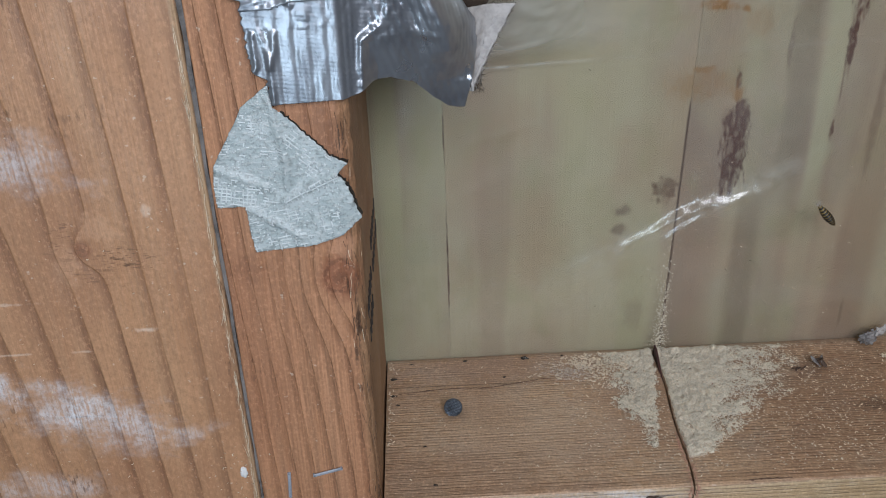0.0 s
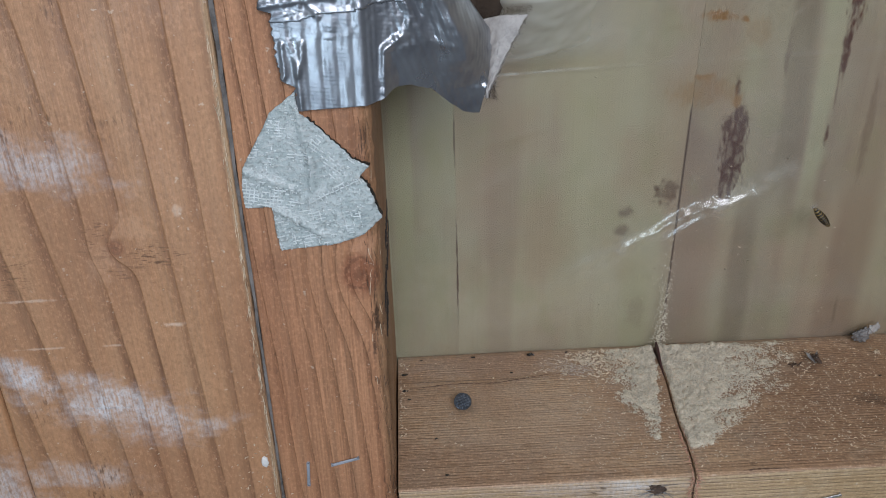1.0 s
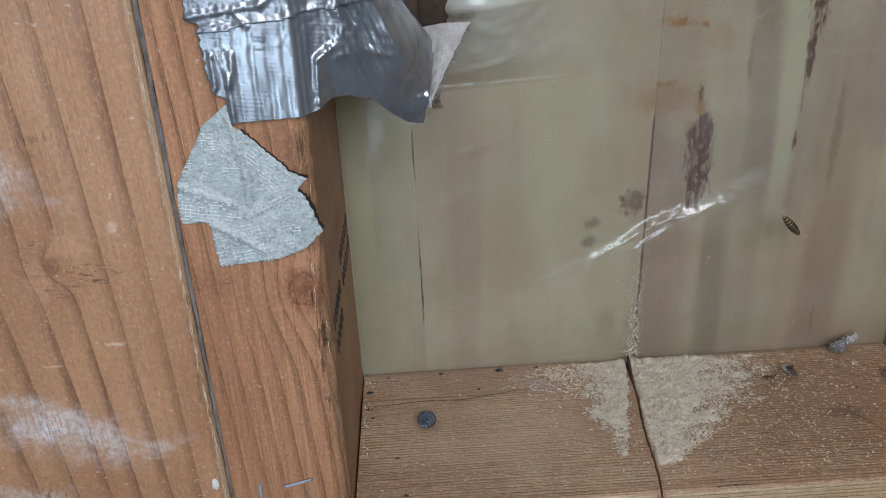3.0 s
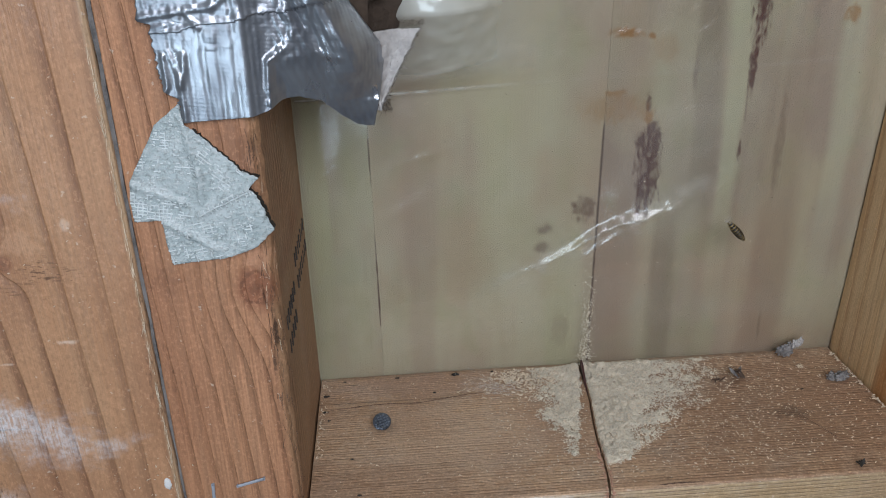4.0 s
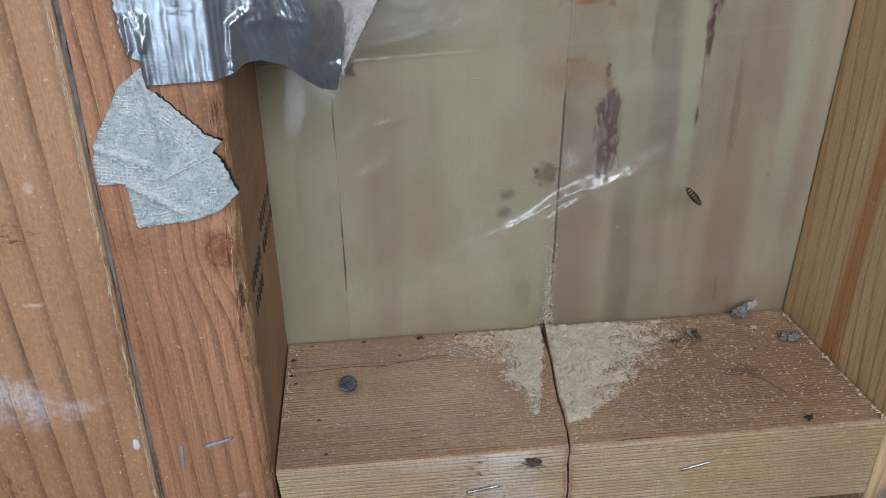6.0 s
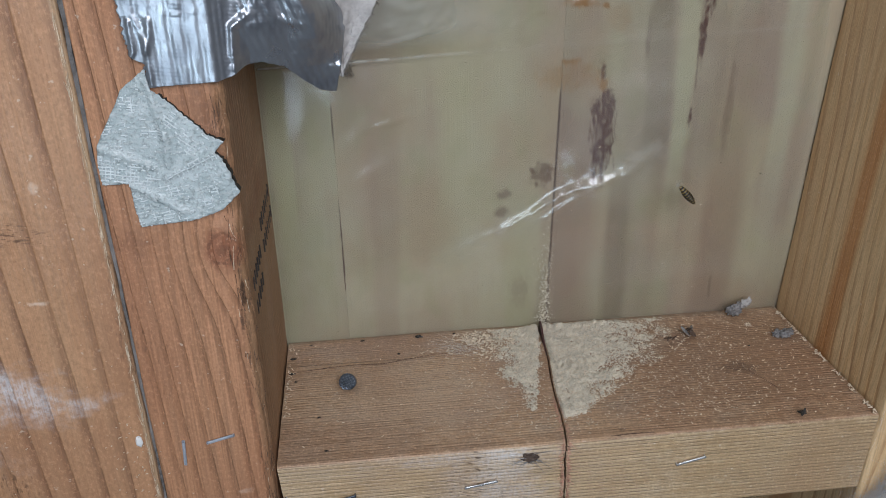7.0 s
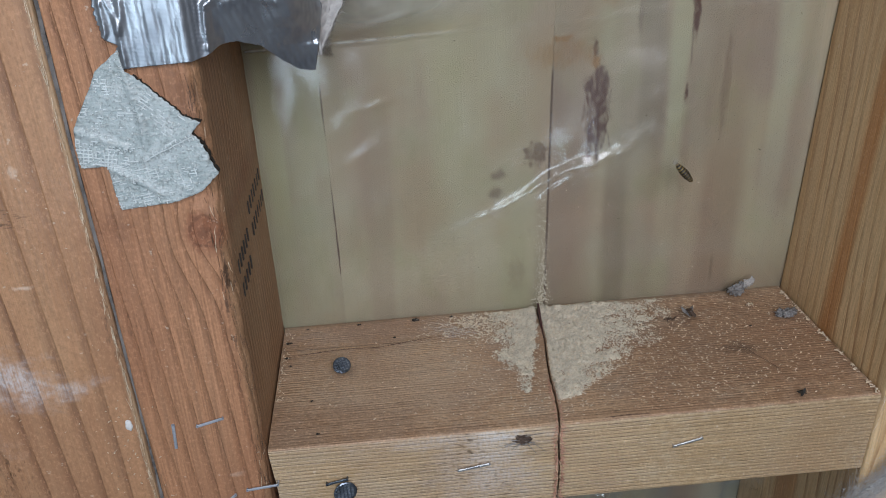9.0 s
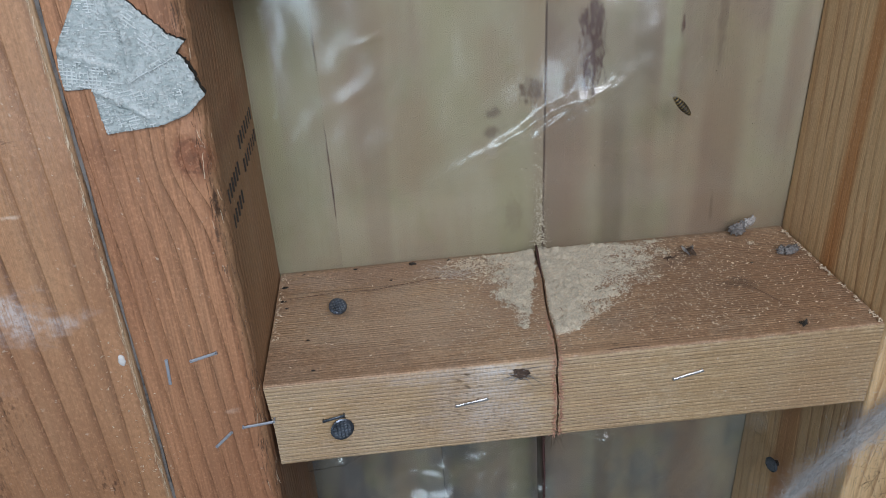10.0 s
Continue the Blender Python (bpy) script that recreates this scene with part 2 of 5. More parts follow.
M_STUD = wood("reddish_stud_wood", (0.45, 0.222, 0.115), (0.12, 0.045, 0.02), "z", (165, 210, 10), wob=0.38, pores=0.3, line_amp=0.7, shift=5.0, rough=0.58,
              knots=((-0.0060, 0.0938, 0.0082),), tint=(0.33, 0.18, 0.10), tint_amp=0.45, fine=0.45, fuzz=0.45, bumpy=0.7, swirl=1.4, sharp=(0.5, 0.9), dash=0.4, groove=0.8, mid=0.15,
              streak=("x", 0.003, 0.0055, (0.30, 0.185, 0.10), 0.004),
              marks=((-0.006, 0.135, 0.008, 0.016, 0.4, (0.10, 0.06, 0.04)), (-0.034, 0.098, 0.006, 0.006, 0.35, (0.12, 0.05, 0.03)), (-0.004, 0.104, 0.005, 0.004, 0.5, (0.60, 0.33, 0.20)),
                     (-0.012, -0.008, 0.003, 0.0015, 0.5, PALE), (-0.0020, 0.078, 0.0009, 0.010, 0.9, (0.02, 0.015, 0.01)), (-0.0034, 0.067, 0.0008, 0.006, 0.8, (0.03, 0.02, 0.015)), (-0.0030, 0.116, 0.0008, 0.006, 0.6, (0.03, 0.02, 0.015))))
M_BLOCK = wood("brown_block_top_wood", (0.52, 0.340, 0.207), (0.19, 0.105, 0.058), "x", (3, 620, 560), wob=1.2, line_amp=0.42, shift=9.0, rough=0.42, mid=0.7, sharp=(0.5, 0.92), dash=0.7,
               tint=(0.34, 0.19, 0.11), tint_amp=0.45, grey=0.3, fine=0.45, fuzz=0.55, bumpy=0.9,
               marks=((0.045, 0.205, 0.055, 0.070, 0.75, (0.27, 0.15, 0.085)), (0.040, 0.203, 0.005, 0.010, 0.6, (0.09, 0.05, 0.035)), (0.079, 0.040, 0.013, 0.055, 0.5, (0.43, 0.32, 0.26)), (0.035, 0.055, 0.042, 0.060, 0.45, (0.62, 0.46, 0.33)),
                      (0.068, 0.035, 0.0006, 0.045, 0.7, (0.10, 0.06, 0.04)), (0.066, 0.183, 0.006, 0.008, 0.4, (0.14, 0.08, 0.06)), (0.049, 0.029, 0.006, 0.006, 0.5, (0.10, 0.08, 0.06))))
M_BLOCK_FACE = wood("yellowish_block_face_wood", (0.53, 0.385, 0.23), (0.16, 0.095, 0.048), "x", (3, 300, 590), wob=0.9, line_amp=1.0, pores=0.3, shift=17.0, rough=0.42, mid=0.4, sharp=(0.5, 0.92), dash=0.6,
                    tint=(0.45, 0.29, 0.15), tint_amp=0.5, grey=0.2, fine=0.45, fuzz=0.9, bumpy=0.9, face=True,
                    chalk_sheen=((-0.017, 0.086, 0.022, 0.022, 0.0, 0.5), (-0.003, 0.075, 0.004, 0.04, 0.0, 0.5)), marks=((-0.022, 0.024, 0.010, 0.010, 0.35, (0.42, 0.26, 0.10)), (-0.019, 0.205, 0.035, 0.065, 0.5, (0.34, 0.22, 0.11)), (-0.012, 0.035, 0.004, 0.006, 0.3, (0.42, 0.26, 0.10))))
M_RSTUD = wood("pale_pine_wood", (0.66, 0.46, 0.255), (0.33, 0.165, 0.07), "z", (150, 150, -16), wob=0.9, line_amp=0.85, shift=14.0, rough=0.5, pores=0.15, sharp=(0.62, 0.93), dash=0.2,
               tint=(0.56, 0.33, 0.15), tint_amp=0.6, fine=0.3, streak=("y", 0.056, 0.010, (0.43, 0.175, 0.05), 0.02))
M_GAP = plain("grey_gap_dust", (0.15, 0.14, 0.135), 0.9, var=0.9, scale=500, bumpy=0.6)
M_SPLIT = plain("dark_torn_grain", (0.12, 0.07, 0.045), 0.85, var=0.5, scale=900)
M_KERF = plain("fresh_torn_pink_wood", (0.55, 0.31, 0.22), 0.8, scale=900)
M_STEEL = plain("dull_nail_steel", (0.15, 0.175, 0.215), 0.32, 0.85, 0.5, 900)
M_WAFFLE = plain("scratched_blue_grey_steel", (0.26, 0.295, 0.34), 0.4, 0.8, 0.6, 900)
M_STAPLE = plain("dusty_blue_grey_staple", (0.40, 0.43, 0.49), 0.5, 0.45, 0.4, 900)
M_BRIGHT = plain("bright_staple_steel", (0.66, 0.67, 0.69), 0.33, 0.85, 0.3, 900)
M_DUST = plain("pale_sawdust", (0.70, 0.635, 0.51), 0.9, var=0.45, scale=1500, bumpy=0.8)
M_CHIP = plain("wood_chip_pale", (0.70, 0.58, 0.43), 0.8, var=0.3, scale=1200)
M_HUSK = plain("dark_husk", (0.055, 0.04, 0.022), 0.5, var=0.6, scale=900)
M_FLUFF = plain("white_fluff", (0.72, 0.71, 0.70), 0.8, var=0.25, scale=500)
M_DARKFLUFF = plain("brown_lint_and_hole_shade", (0.06, 0.042, 0.03), 0.9, var=0.5, scale=600)
M_LINT = plain("grey_lint", (0.42, 0.40, 0.385), 0.85, var=0.4, scale=500)
M_PALELINT = plain("pale_lint", (0.62, 0.57, 0.52), 0.85, var=0.3, scale=500)
M_MATFIBRE = plain("glass_fibres", (0.55, 0.545, 0.55), 0.5, var=0.4, scale=400)
M_INK = plain("black_stamp_ink", (0.035, 0.03, 0.028), 0.7, var=0.4, scale=900)
M_BLADE = plain("dark_red_painted_steel", (0.07, 0.028, 0.026), 0.45, 0.2, 0.5, 400)
M_DARKWALL = plain("dark_reflection_wall", (0.10, 0.075, 0.055), 0.7, var=0.3, scale=20)
M_WHITEWALL = plain("matt_off_white_paint", (0.72, 0.70, 0.66), 0.85, var=0.1, scale=20)
M_FLOOR = plain("grey_concrete", (0.16, 0.16, 0.16), 0.5, var=0.4, scale=30)
M_CRUMB_SHADE = plain("black_crumbs_and_shade", (0.03, 0.025, 0.02), 0.8)


def sheathing(name, base, warm, shift):
    """Weathered sheathing board with water stains, mould and rust."""
    m, nt, b = material(name, 0.75)
    co, x, y, z = place(nt)
    band = grain(nt, co, 42, 30, 5.0, detail=3.0, shift=shift)
    wide = grain(nt, co, 30, 30, 16, detail=3.0, shift=shift + 3)
    fib = grain(nt, co, 1300, 300, 18, detail=2.5, shift=shift + 5)
    col = blend(nt, span(nt, band, 0.40, 0.64), base, warm)
    col = blend(nt, calc(nt, "MULTIPLY", span(nt, wide, 0.42, 0.66), 0.55), col, (0.39, 0.345, 0.225))
    col = blend(nt, calc(nt, "MULTIPLY", span(nt, fib, 0.52, 0.8), 0.12), col, (0.16, 0.13, 0.08))
    pink = span(nt, grain(nt, co, 26, 20, 20, detail=3.0, shift=shift + 13), 0.48, 0.68)
    col = blend(nt, calc(nt, "MULTIPLY", pink, 0.45), col, (0.36, 0.255, 0.17))
    mould = span(nt, grain(nt, co, 55, 50, 40, detail=3.0, shift=shift + 9), 0.52, 0.70)
    col = blend(nt, calc(nt, "MULTIPLY", mould, 0.3), col, (0.27, 0.27, 0.14))
    w1 = grain(nt, co, 420, 100, 300, detail=5.0, rough=0.7, shift=1)
    w2 = grain(nt, co, 750, 100, 190, detail=5.0, rough=0.7, shift=4)
    brown, rust, drab = (0.075, 0.023, 0.015), (0.26, 0.125, 0.035), (0.17, 0.12, 0.085)
    # broad damp bands running down the boards: centre, half width, from, to, colour, amount
    sway = calc(nt, "ADD", x, calc(nt, "MULTIPLY", calc(nt, "SUBTRACT", grain(nt, co, 40, 20, 9, detail=3.0, shift=shift + 17), 0.5), 0.012))
    for cx, half, z0, z1, colour, amount in (
            (0.159, 0.0062, 0.09, 0.045, (0.15, 0.105, 0.07), 0.6), (0.1705, 0.0062, 0.06, 0.095, (0.16, 0.12, 0.08), 0.55), (0.1825, 0.0055, 0.03, 0.10, (0.42, 0.41, 0.27), 0.55),
            (0.2075, 0.011, 0.16, 0.05, (0.24, 0.165, 0.115), 0.55), (0.232, 0.006, 0.02, 0.09, (0.41, 0.40, 0.28), 0.5), (0.140, 0.009, 0.12, 0.03, (0.29, 0.205, 0.15), 0.5),
            (0.049, 0.0075, 0.15, 0.06, (0.29, 0.215, 0.155), 0.5), (0.036, 0.004, 0.06, 0.14, (0.26, 0.225, 0.155), 0.35), (0.008, 0.005, 0.02, 0.09, (0.44, 0.44, 0.27), 0.6),
            (0.112, 0.007, 0.07, 0.01, (0.34, 0.325, 0.19), 0.5), (0.088, 0.014, 0.02, 0.10, (0.43, 0.395, 0.25), 0.4)):
        d = calc(nt, "ABSOLUTE", calc(nt, "SUBTRACT", sway, cx))
        f = calc(nt, "MULTIPLY", span(nt, d, half * 0.45, half * 1.25, amount, 0.0), span(nt, z, z0, z1, 0.25, 1.0))
        col = blend(nt, f, col, colour)
    ragged = span(nt, grain(nt, co, 420, 150, 260, detail=4.0, rough=0.6, shift=shift + 21), 0.36, 0.52, 0.5, 1.0)
    for cu, cv, ru, rv, colour, amount, wv in (
            (0.1482, 0.0950, 0.0058, 0.0215, brown, 1.0, w2), (0.1500, 0.108, 0.0036, 0.008, brown, 0.9, w1), (0.1467, 0.1225, 0.0013, 0.0048, brown, 0.85, w1), (0.1445, 0.1068, 0.0030, 0.0042, brown, 0.9, w1),
            (0.1453, 0.079, 0.0014, 0.0085, brown, 0.85, w1), (0.1487, 0.0765, 0.0014, 0.006, brown, 0.85, w1), (0.1467, 0.1178, 0.0026, 0.0032, rust, 0.8, w1),
            (0.1218, 0.0775, 0.0058, 0.0066, brown, 0.62, w1), (0.1168, 0.080, 0.0012, 0.0016, brown, 0.5, w1), (0.1042, 0.0689, 0.0038, 0.0030, drab, 0.75, w1), (0.1029, 0.0603, 0.0034, 0.0028, drab, 0.7, w1),
            (0.136, 0.1522, 0.0075, 0.0024, rust, 0.9, w1), (0.1458, 0.1508, 0.0018, 0.0015, rust, 0.8, w1), (0.1327, 0.1215, 0.015, 0.0065, rust, 0.42, w1), (0.1322, 0.1279, 0.0048, 0.0014, rust, 0.75, w1), (0.152, 0.145, 0.006, 0.006, rust, 0.3, w1),
            (0.1905, 0.169, 0.0046, 0.025, brown, 1.0, w2), (0.1893, 0.1365, 0.0020, 0.014, brown, 0.95, w2), (0.1876, 0.1005, 0.0009, 0.0045, brown, 0.85, w1), (0.1885, 0.118, 0.0006, 0.008, brown, 0.5, w2),
            (0.2052, 0.102, 0.0022, 0.026, drab, 0.6, w2), (0.2285, 0.156, 0.0035, 0.004, rust, 0.8, w1), (0.1655, 0.137, 0.0012, 0.012, drab, 0.7, w2),
            (0.0297, 0.106, 0.0004, 0.012, brown, 0.7, w2), (0.0300, 0.045, 0.0005, 0.026, brown, 0.9, w2), (0.2075, 0.013, 0.0009, 0.010, drab, 0.6, w2), (0.112, 0.018, 0.005, 0.010, drab, 0.3, w1)):
        col = blend(nt, calc(nt, "MULTIPLY", calc(nt, "MULTIPLY", spot(nt, x, z, cu, cv, ru, rv, wv), ragged), amount), col, colour)
    # the dark line that follows the leaning joint
    seam = calc(nt, "ABSOLUTE", calc(nt, "SUBTRACT", x, calc(nt, "ADD", calc(nt, "MULTIPLY", z, 0.022), 0.1258)))
    col = blend(nt, calc(nt, "MULTIPLY", span(nt, calc(nt, "ADD", seam, calc(nt, "MULTIPLY", w2, 0.0006)), 0.0005, 0.0011, 0.85, 0.0), span(nt, z, 0.112, 0.118, 1.0, 0.0)), col, (0.10, 0.06, 0.045))
    nt.links.new(col, b.inputs["Base Color"])
    bump(nt, b, fib, 0.2, 0.0005)
    return m


# the plastic film: clear, slightly milky, glossy; fold highlights are painted into the milk
M_FILM, nt, b = material("polyethylene_film")
out = nt.nodes["Material Output"]
nt.nodes.remove(b)
co, x, y, z = place(nt)
clear = nt.nodes.new("ShaderNodeBsdfTransparent")
clear.inputs[0].default_value = (0.95, 0.955, 0.94, 1)
milk = nt.nodes.new("ShaderNodeBsdfDiffuse")
milk.inputs[0].default_value = (0.78, 0.79, 0.72, 1)
shine = nt.nodes.new("ShaderNodeBsdfGlossy")
shine.inputs["Roughness"].default_value = 0.17
fres = nt.nodes.new("ShaderNodeLayerWeight")
fres.inputs["Blend"].default_value = 0.5
crinkle = nt.nodes.new("ShaderNodeBump")
crinkle.inputs["Strength"].default_value, crinkle.inputs["Distance"].default_value = 0.11, 0.0012
nt.links.new(grain(nt, co, 95, 60, 110, detail=3.0), crinkle.inputs["Height"])
for n in (shine, fres):
    nt.links.new(crinkle.outputs[0], n.inputs["Normal"])
mix1, mix2 = nt.nodes.new("ShaderNodeMixShader"), nt.nodes.new("ShaderNodeMixShader")
haze_and_glint = span(nt, grain(nt, co, 22, 22, 30, detail=3.0), 0.3, 0.7, 0.0, 0.055)
# sheen along the slanting fold, put in as extra milky white
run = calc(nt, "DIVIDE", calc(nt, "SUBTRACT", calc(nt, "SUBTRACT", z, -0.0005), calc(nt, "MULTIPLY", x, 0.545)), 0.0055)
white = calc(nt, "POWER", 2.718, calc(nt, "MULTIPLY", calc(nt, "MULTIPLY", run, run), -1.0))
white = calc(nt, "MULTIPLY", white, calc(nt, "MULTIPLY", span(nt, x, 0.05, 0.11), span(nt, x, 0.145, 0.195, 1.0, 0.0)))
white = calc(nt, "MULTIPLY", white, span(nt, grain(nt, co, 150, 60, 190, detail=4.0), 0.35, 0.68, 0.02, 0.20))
haze_and_glint = calc(nt, "ADD", haze_and_glint, white)
# bright line of the level crease, painted as white along its height
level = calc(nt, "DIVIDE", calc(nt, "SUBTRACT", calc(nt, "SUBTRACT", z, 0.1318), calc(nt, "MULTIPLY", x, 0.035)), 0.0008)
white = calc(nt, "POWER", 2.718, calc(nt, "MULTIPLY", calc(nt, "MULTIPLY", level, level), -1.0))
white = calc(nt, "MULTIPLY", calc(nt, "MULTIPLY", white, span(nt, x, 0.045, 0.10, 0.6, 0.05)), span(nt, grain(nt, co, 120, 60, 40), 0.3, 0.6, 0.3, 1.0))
haze_and_glint = calc(nt, "ADD", haze_and_glint, white)
# loose film above the crease, whitened to imitate its bright sheen
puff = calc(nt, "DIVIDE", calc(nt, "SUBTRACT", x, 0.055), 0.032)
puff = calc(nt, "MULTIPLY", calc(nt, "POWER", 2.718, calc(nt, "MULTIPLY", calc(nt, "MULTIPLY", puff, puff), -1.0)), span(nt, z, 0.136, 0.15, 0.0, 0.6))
haze_and_glint = calc(nt, "ADD", haze_and_glint, puff)
put(nt, mix1.inputs[0], clamp01(nt, haze_and_glint))
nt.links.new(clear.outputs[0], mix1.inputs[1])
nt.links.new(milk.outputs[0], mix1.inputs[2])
put(nt, mix2.inputs[0], calc(nt, "ADD", calc(nt, "MULTIPLY", calc(nt, "POWER", fres.outputs["Facing"], 4.0), 0.7), 0.085))
nt.links.new(mix1.outputs[0], mix2.inputs[1])
nt.links.new(shine.outputs[0], mix2.inputs[2])
nt.links.new(mix2.outputs[0], out.inputs[0])

# silver duct tape: ribbed by its scrim
M_TAPE, nt, b = material("silver_duct_tape", 0.3, 0.75)
co, x, y, z = place(nt)
rib = calc(nt, "SINE", calc(nt, "ADD", calc(nt, "MULTIPLY", calc(nt, "ADD", x, calc(nt, "MULTIPLY", y, 0.6)), 2900.0), calc(nt, "MULTIPLY", grain(nt, co, 60, 60, 60), 3.0)))
weft = calc(nt, "SINE", calc(nt, "ADD", calc(nt, "MULTIPLY", calc(nt, "ADD", z, calc(nt, "MULTIPLY", x, 0.12)), 5400.0), calc(nt, "MULTIPLY", grain(nt, co, 90, 90, 90, shift=3), 2.0)))
patch = grain(nt, co, 85, 85, 60, detail=3.0)
h = calc(nt, "ADD", calc(nt, "MULTIPLY", rib, 0.36), calc(nt, "MULTIPLY", weft, 0.11))
h = calc(nt, "MULTIPLY", h, span(nt, patch, 0.35, 0.6, 0.35, 1.0))
h = calc(nt, "ADD", h, calc(nt, "MULTIPLY", grain(nt, co, 350, 350, 220), 0.5))
bump(nt, b, h, 0.26, 0.0003)
nt.links.new(blend(nt, span(nt, patch, 0.35, 0.7), (0.36, 0.385, 0.425), (0.22, 0.24, 0.275)), b.inputs["Base Color"])
put(nt, b.inputs["Roughness"], span(nt, patch, 0.3, 0.7, 0.27, 0.40))

# old tape backing: grey glue with a woven thread net
M_GLUE, nt, b = material("grey_tape_glue", 0.24)
co, x, y, z = place(nt)
patch = grain(nt, co, 110, 110, 110, detail=3.0, shift=2)
fleck = grain(nt, co, 900, 900, 900, detail=2.0)
streaky = grain(nt, co, 420, 420, 1100, detail=3.0, shift=6)
col = blend(nt, span(nt, patch, 0.3, 0.7), (0.34, 0.40, 0.405), (0.465, 0.52, 0.525))
col = blend(nt, calc(nt, "MULTIPLY", span(nt, fleck, 0.5, 0.66), 0.45), col, (0.16, 0.18, 0.165))
col = blend(nt, calc(nt, "MULTIPLY", span(nt, streaky, 0.5, 0.64), 0.45), col, (0.56, 0.58, 0.57))
nt.links.new(col, b.inputs["Base Color"])
bump(nt, b, calc(nt, "ADD", calc(nt, "MULTIPLY", streaky, 0.8), calc(nt, "MULTIPLY", fleck, 1.2)), 0.8, 0.0004)
M_THREAD = plain("pale_scrim_thread", (0.57, 0.62, 0.625), 0.4, var=0.3, scale=900)


# ---------------------------------------------------------------- mesh helpers
def mesh_from(name, verts, faces, mat, smooth=False):
    me = bpy.data.meshes.new(name)
    me.from_pydata(verts, [], faces)
    me.materials.append(mat)
    if smooth:
        me.polygons.foreach_set("use_smooth", [True] * len(me.polygons))
    me.update()
    return me


def part(name, bm, mat=None, parent=None, label="", smooth=False):
    if isinstance(bm, bpy.types.Mesh):
        me = bm
    else:
        me = bpy.data.meshes.new(name)
        bm.to_mesh(me)
        bm.free()
        me.materials.append(mat)
        if smooth:
            me.polygons.foreach_set("use_smooth", [True] * len(me.polygons))
    ob = new(name, me)
    if parent is not None:
        ob.parent = parent
    if label:
        ob["label"] = label
    return ob


def profile(u0, u1, v0, v1, radii, step):
    """Rounded rectangle, counter-clockwise. radii: at (u0,v0), (u1,v0), (u1,v1), (u0,v1)."""
    pts = []
    corners = ((u0, v0, 180), (u1, v0, 270), (u1, v1, 0), (u0, v1, 90))
    for i, ((cu, cv, a0), r) in enumerate(zip(corners, radii)):
        su, sv = (1 if cu == u0 else -1), (1 if cv == v0 else -1)
        for k in range(6):
            a = radians(a0 + 18 * k)
            pts.append((cu + su * r + r * math.cos(a), cv + sv * r + r * math.sin(a)))
        nu, nv, nr = corners[(i + 1) % 4][0], corners[(i + 1) % 4][1], radii[(i + 1) % 4]
        end = pts[-1]
        start_a = radians(corners[(i + 1) % 4][2])
        s2u, s2v = (1 if nu == u0 else -1), (1 if nv == v0 else -1)
        nxt = (nu + s2u * nr + nr * math.cos(start_a), nv + s2v * nr + nr * math.sin(start_a))
        n = max(1, int(math.dist(end, nxt) / step))
        for k in range(1, n):
            f = k / n
            pts.append((end[0] + (nxt[0] - end[0]) * f, end[1] + (nxt[1] - end[1]) * f))
    return pts


def timber(name, along, prof, ends, stations, mat, rough_amp=0.0002, shape=None, seed=0.0):
    """A length of timber: the profile swept along an axis. ends: functions giving the end's place from the profile's point."""
    verts, faces = [], []
    n = len(prof)
    for s in stations:
        for u, v in prof:
            a, e = ends[0](u, v), ends[1](u, v)
            w = a + (e - a) * s
            p = Vector((w, u, v)) if along == "x" else Vector((u, v, w))
            if rough_amp:
                q = Vector((p.x * 60 + seed, p.y * 60, p.z * 60))
                if along == "x":
                    q.x *= 0.25
                else:
                    q.z *= 0.25
                d = noise.noise_vector(q) * rough_amp * 1.5 + noise.noise_vector(q * 7) * rough_amp * 0.6
                if along == "x":
                    d.x = 0
                else:
                    d.z = 0
                p += d
            if shape:
                p = shape(p)
            verts.append(p)
    m = len(stations)
    for i in range(m - 1):
        for j in range(n):
            k = (j + 1) % n
            faces.append((i * n + j, i * n + k, (i + 1) * n + k, (i + 1) * n + j))
    faces.append(tuple(reversed(range(n))))
    faces.append(tuple((m - 1) * n + j for j in range(n)))
    me = mesh_from(name, verts, faces, mat, True)
    bm = bmesh.new()
    bm.from_mesh(me)
    bmesh.ops.recalc_face_normals(bm, faces=bm.faces)
    for e in bm.edges:
        if len(e.link_faces) == 2 and e.calc_face_angle(0) > radians(50):
            e.smooth = False
    bm.to_mesh(me)
    bm.free()
    return me


def box_bm(x0, x1, y0, y1, z0, z1, bevel=0.0):
    bm = bmesh.new()
    bmesh.ops.create_cube(bm, size=1.0)
    for v in bm.verts:
        v.co = (x0 + (v.co.x + 0.5) * (x1 - x0), y0 + (v.co.y + 0.5) * (y1 - y0), z0 + (v.co.z + 0.5) * (z1 - z0))
    if bevel:
        bmesh.ops.bevel(bm, geom=list(bm.edges), offset=bevel, segments=2, affect="EDGES")
    return bm


def fbm(x, y, z=0.0, oct=3):
    v, a, t = 0.0, 1.0, 0.0
    for k in range(oct):
        v += a * noise.noise(Vector((x * 2 ** k, y * 2 ** k, z + 13.7 * k)))
        t += a
        a *= 0.5
    return v / t


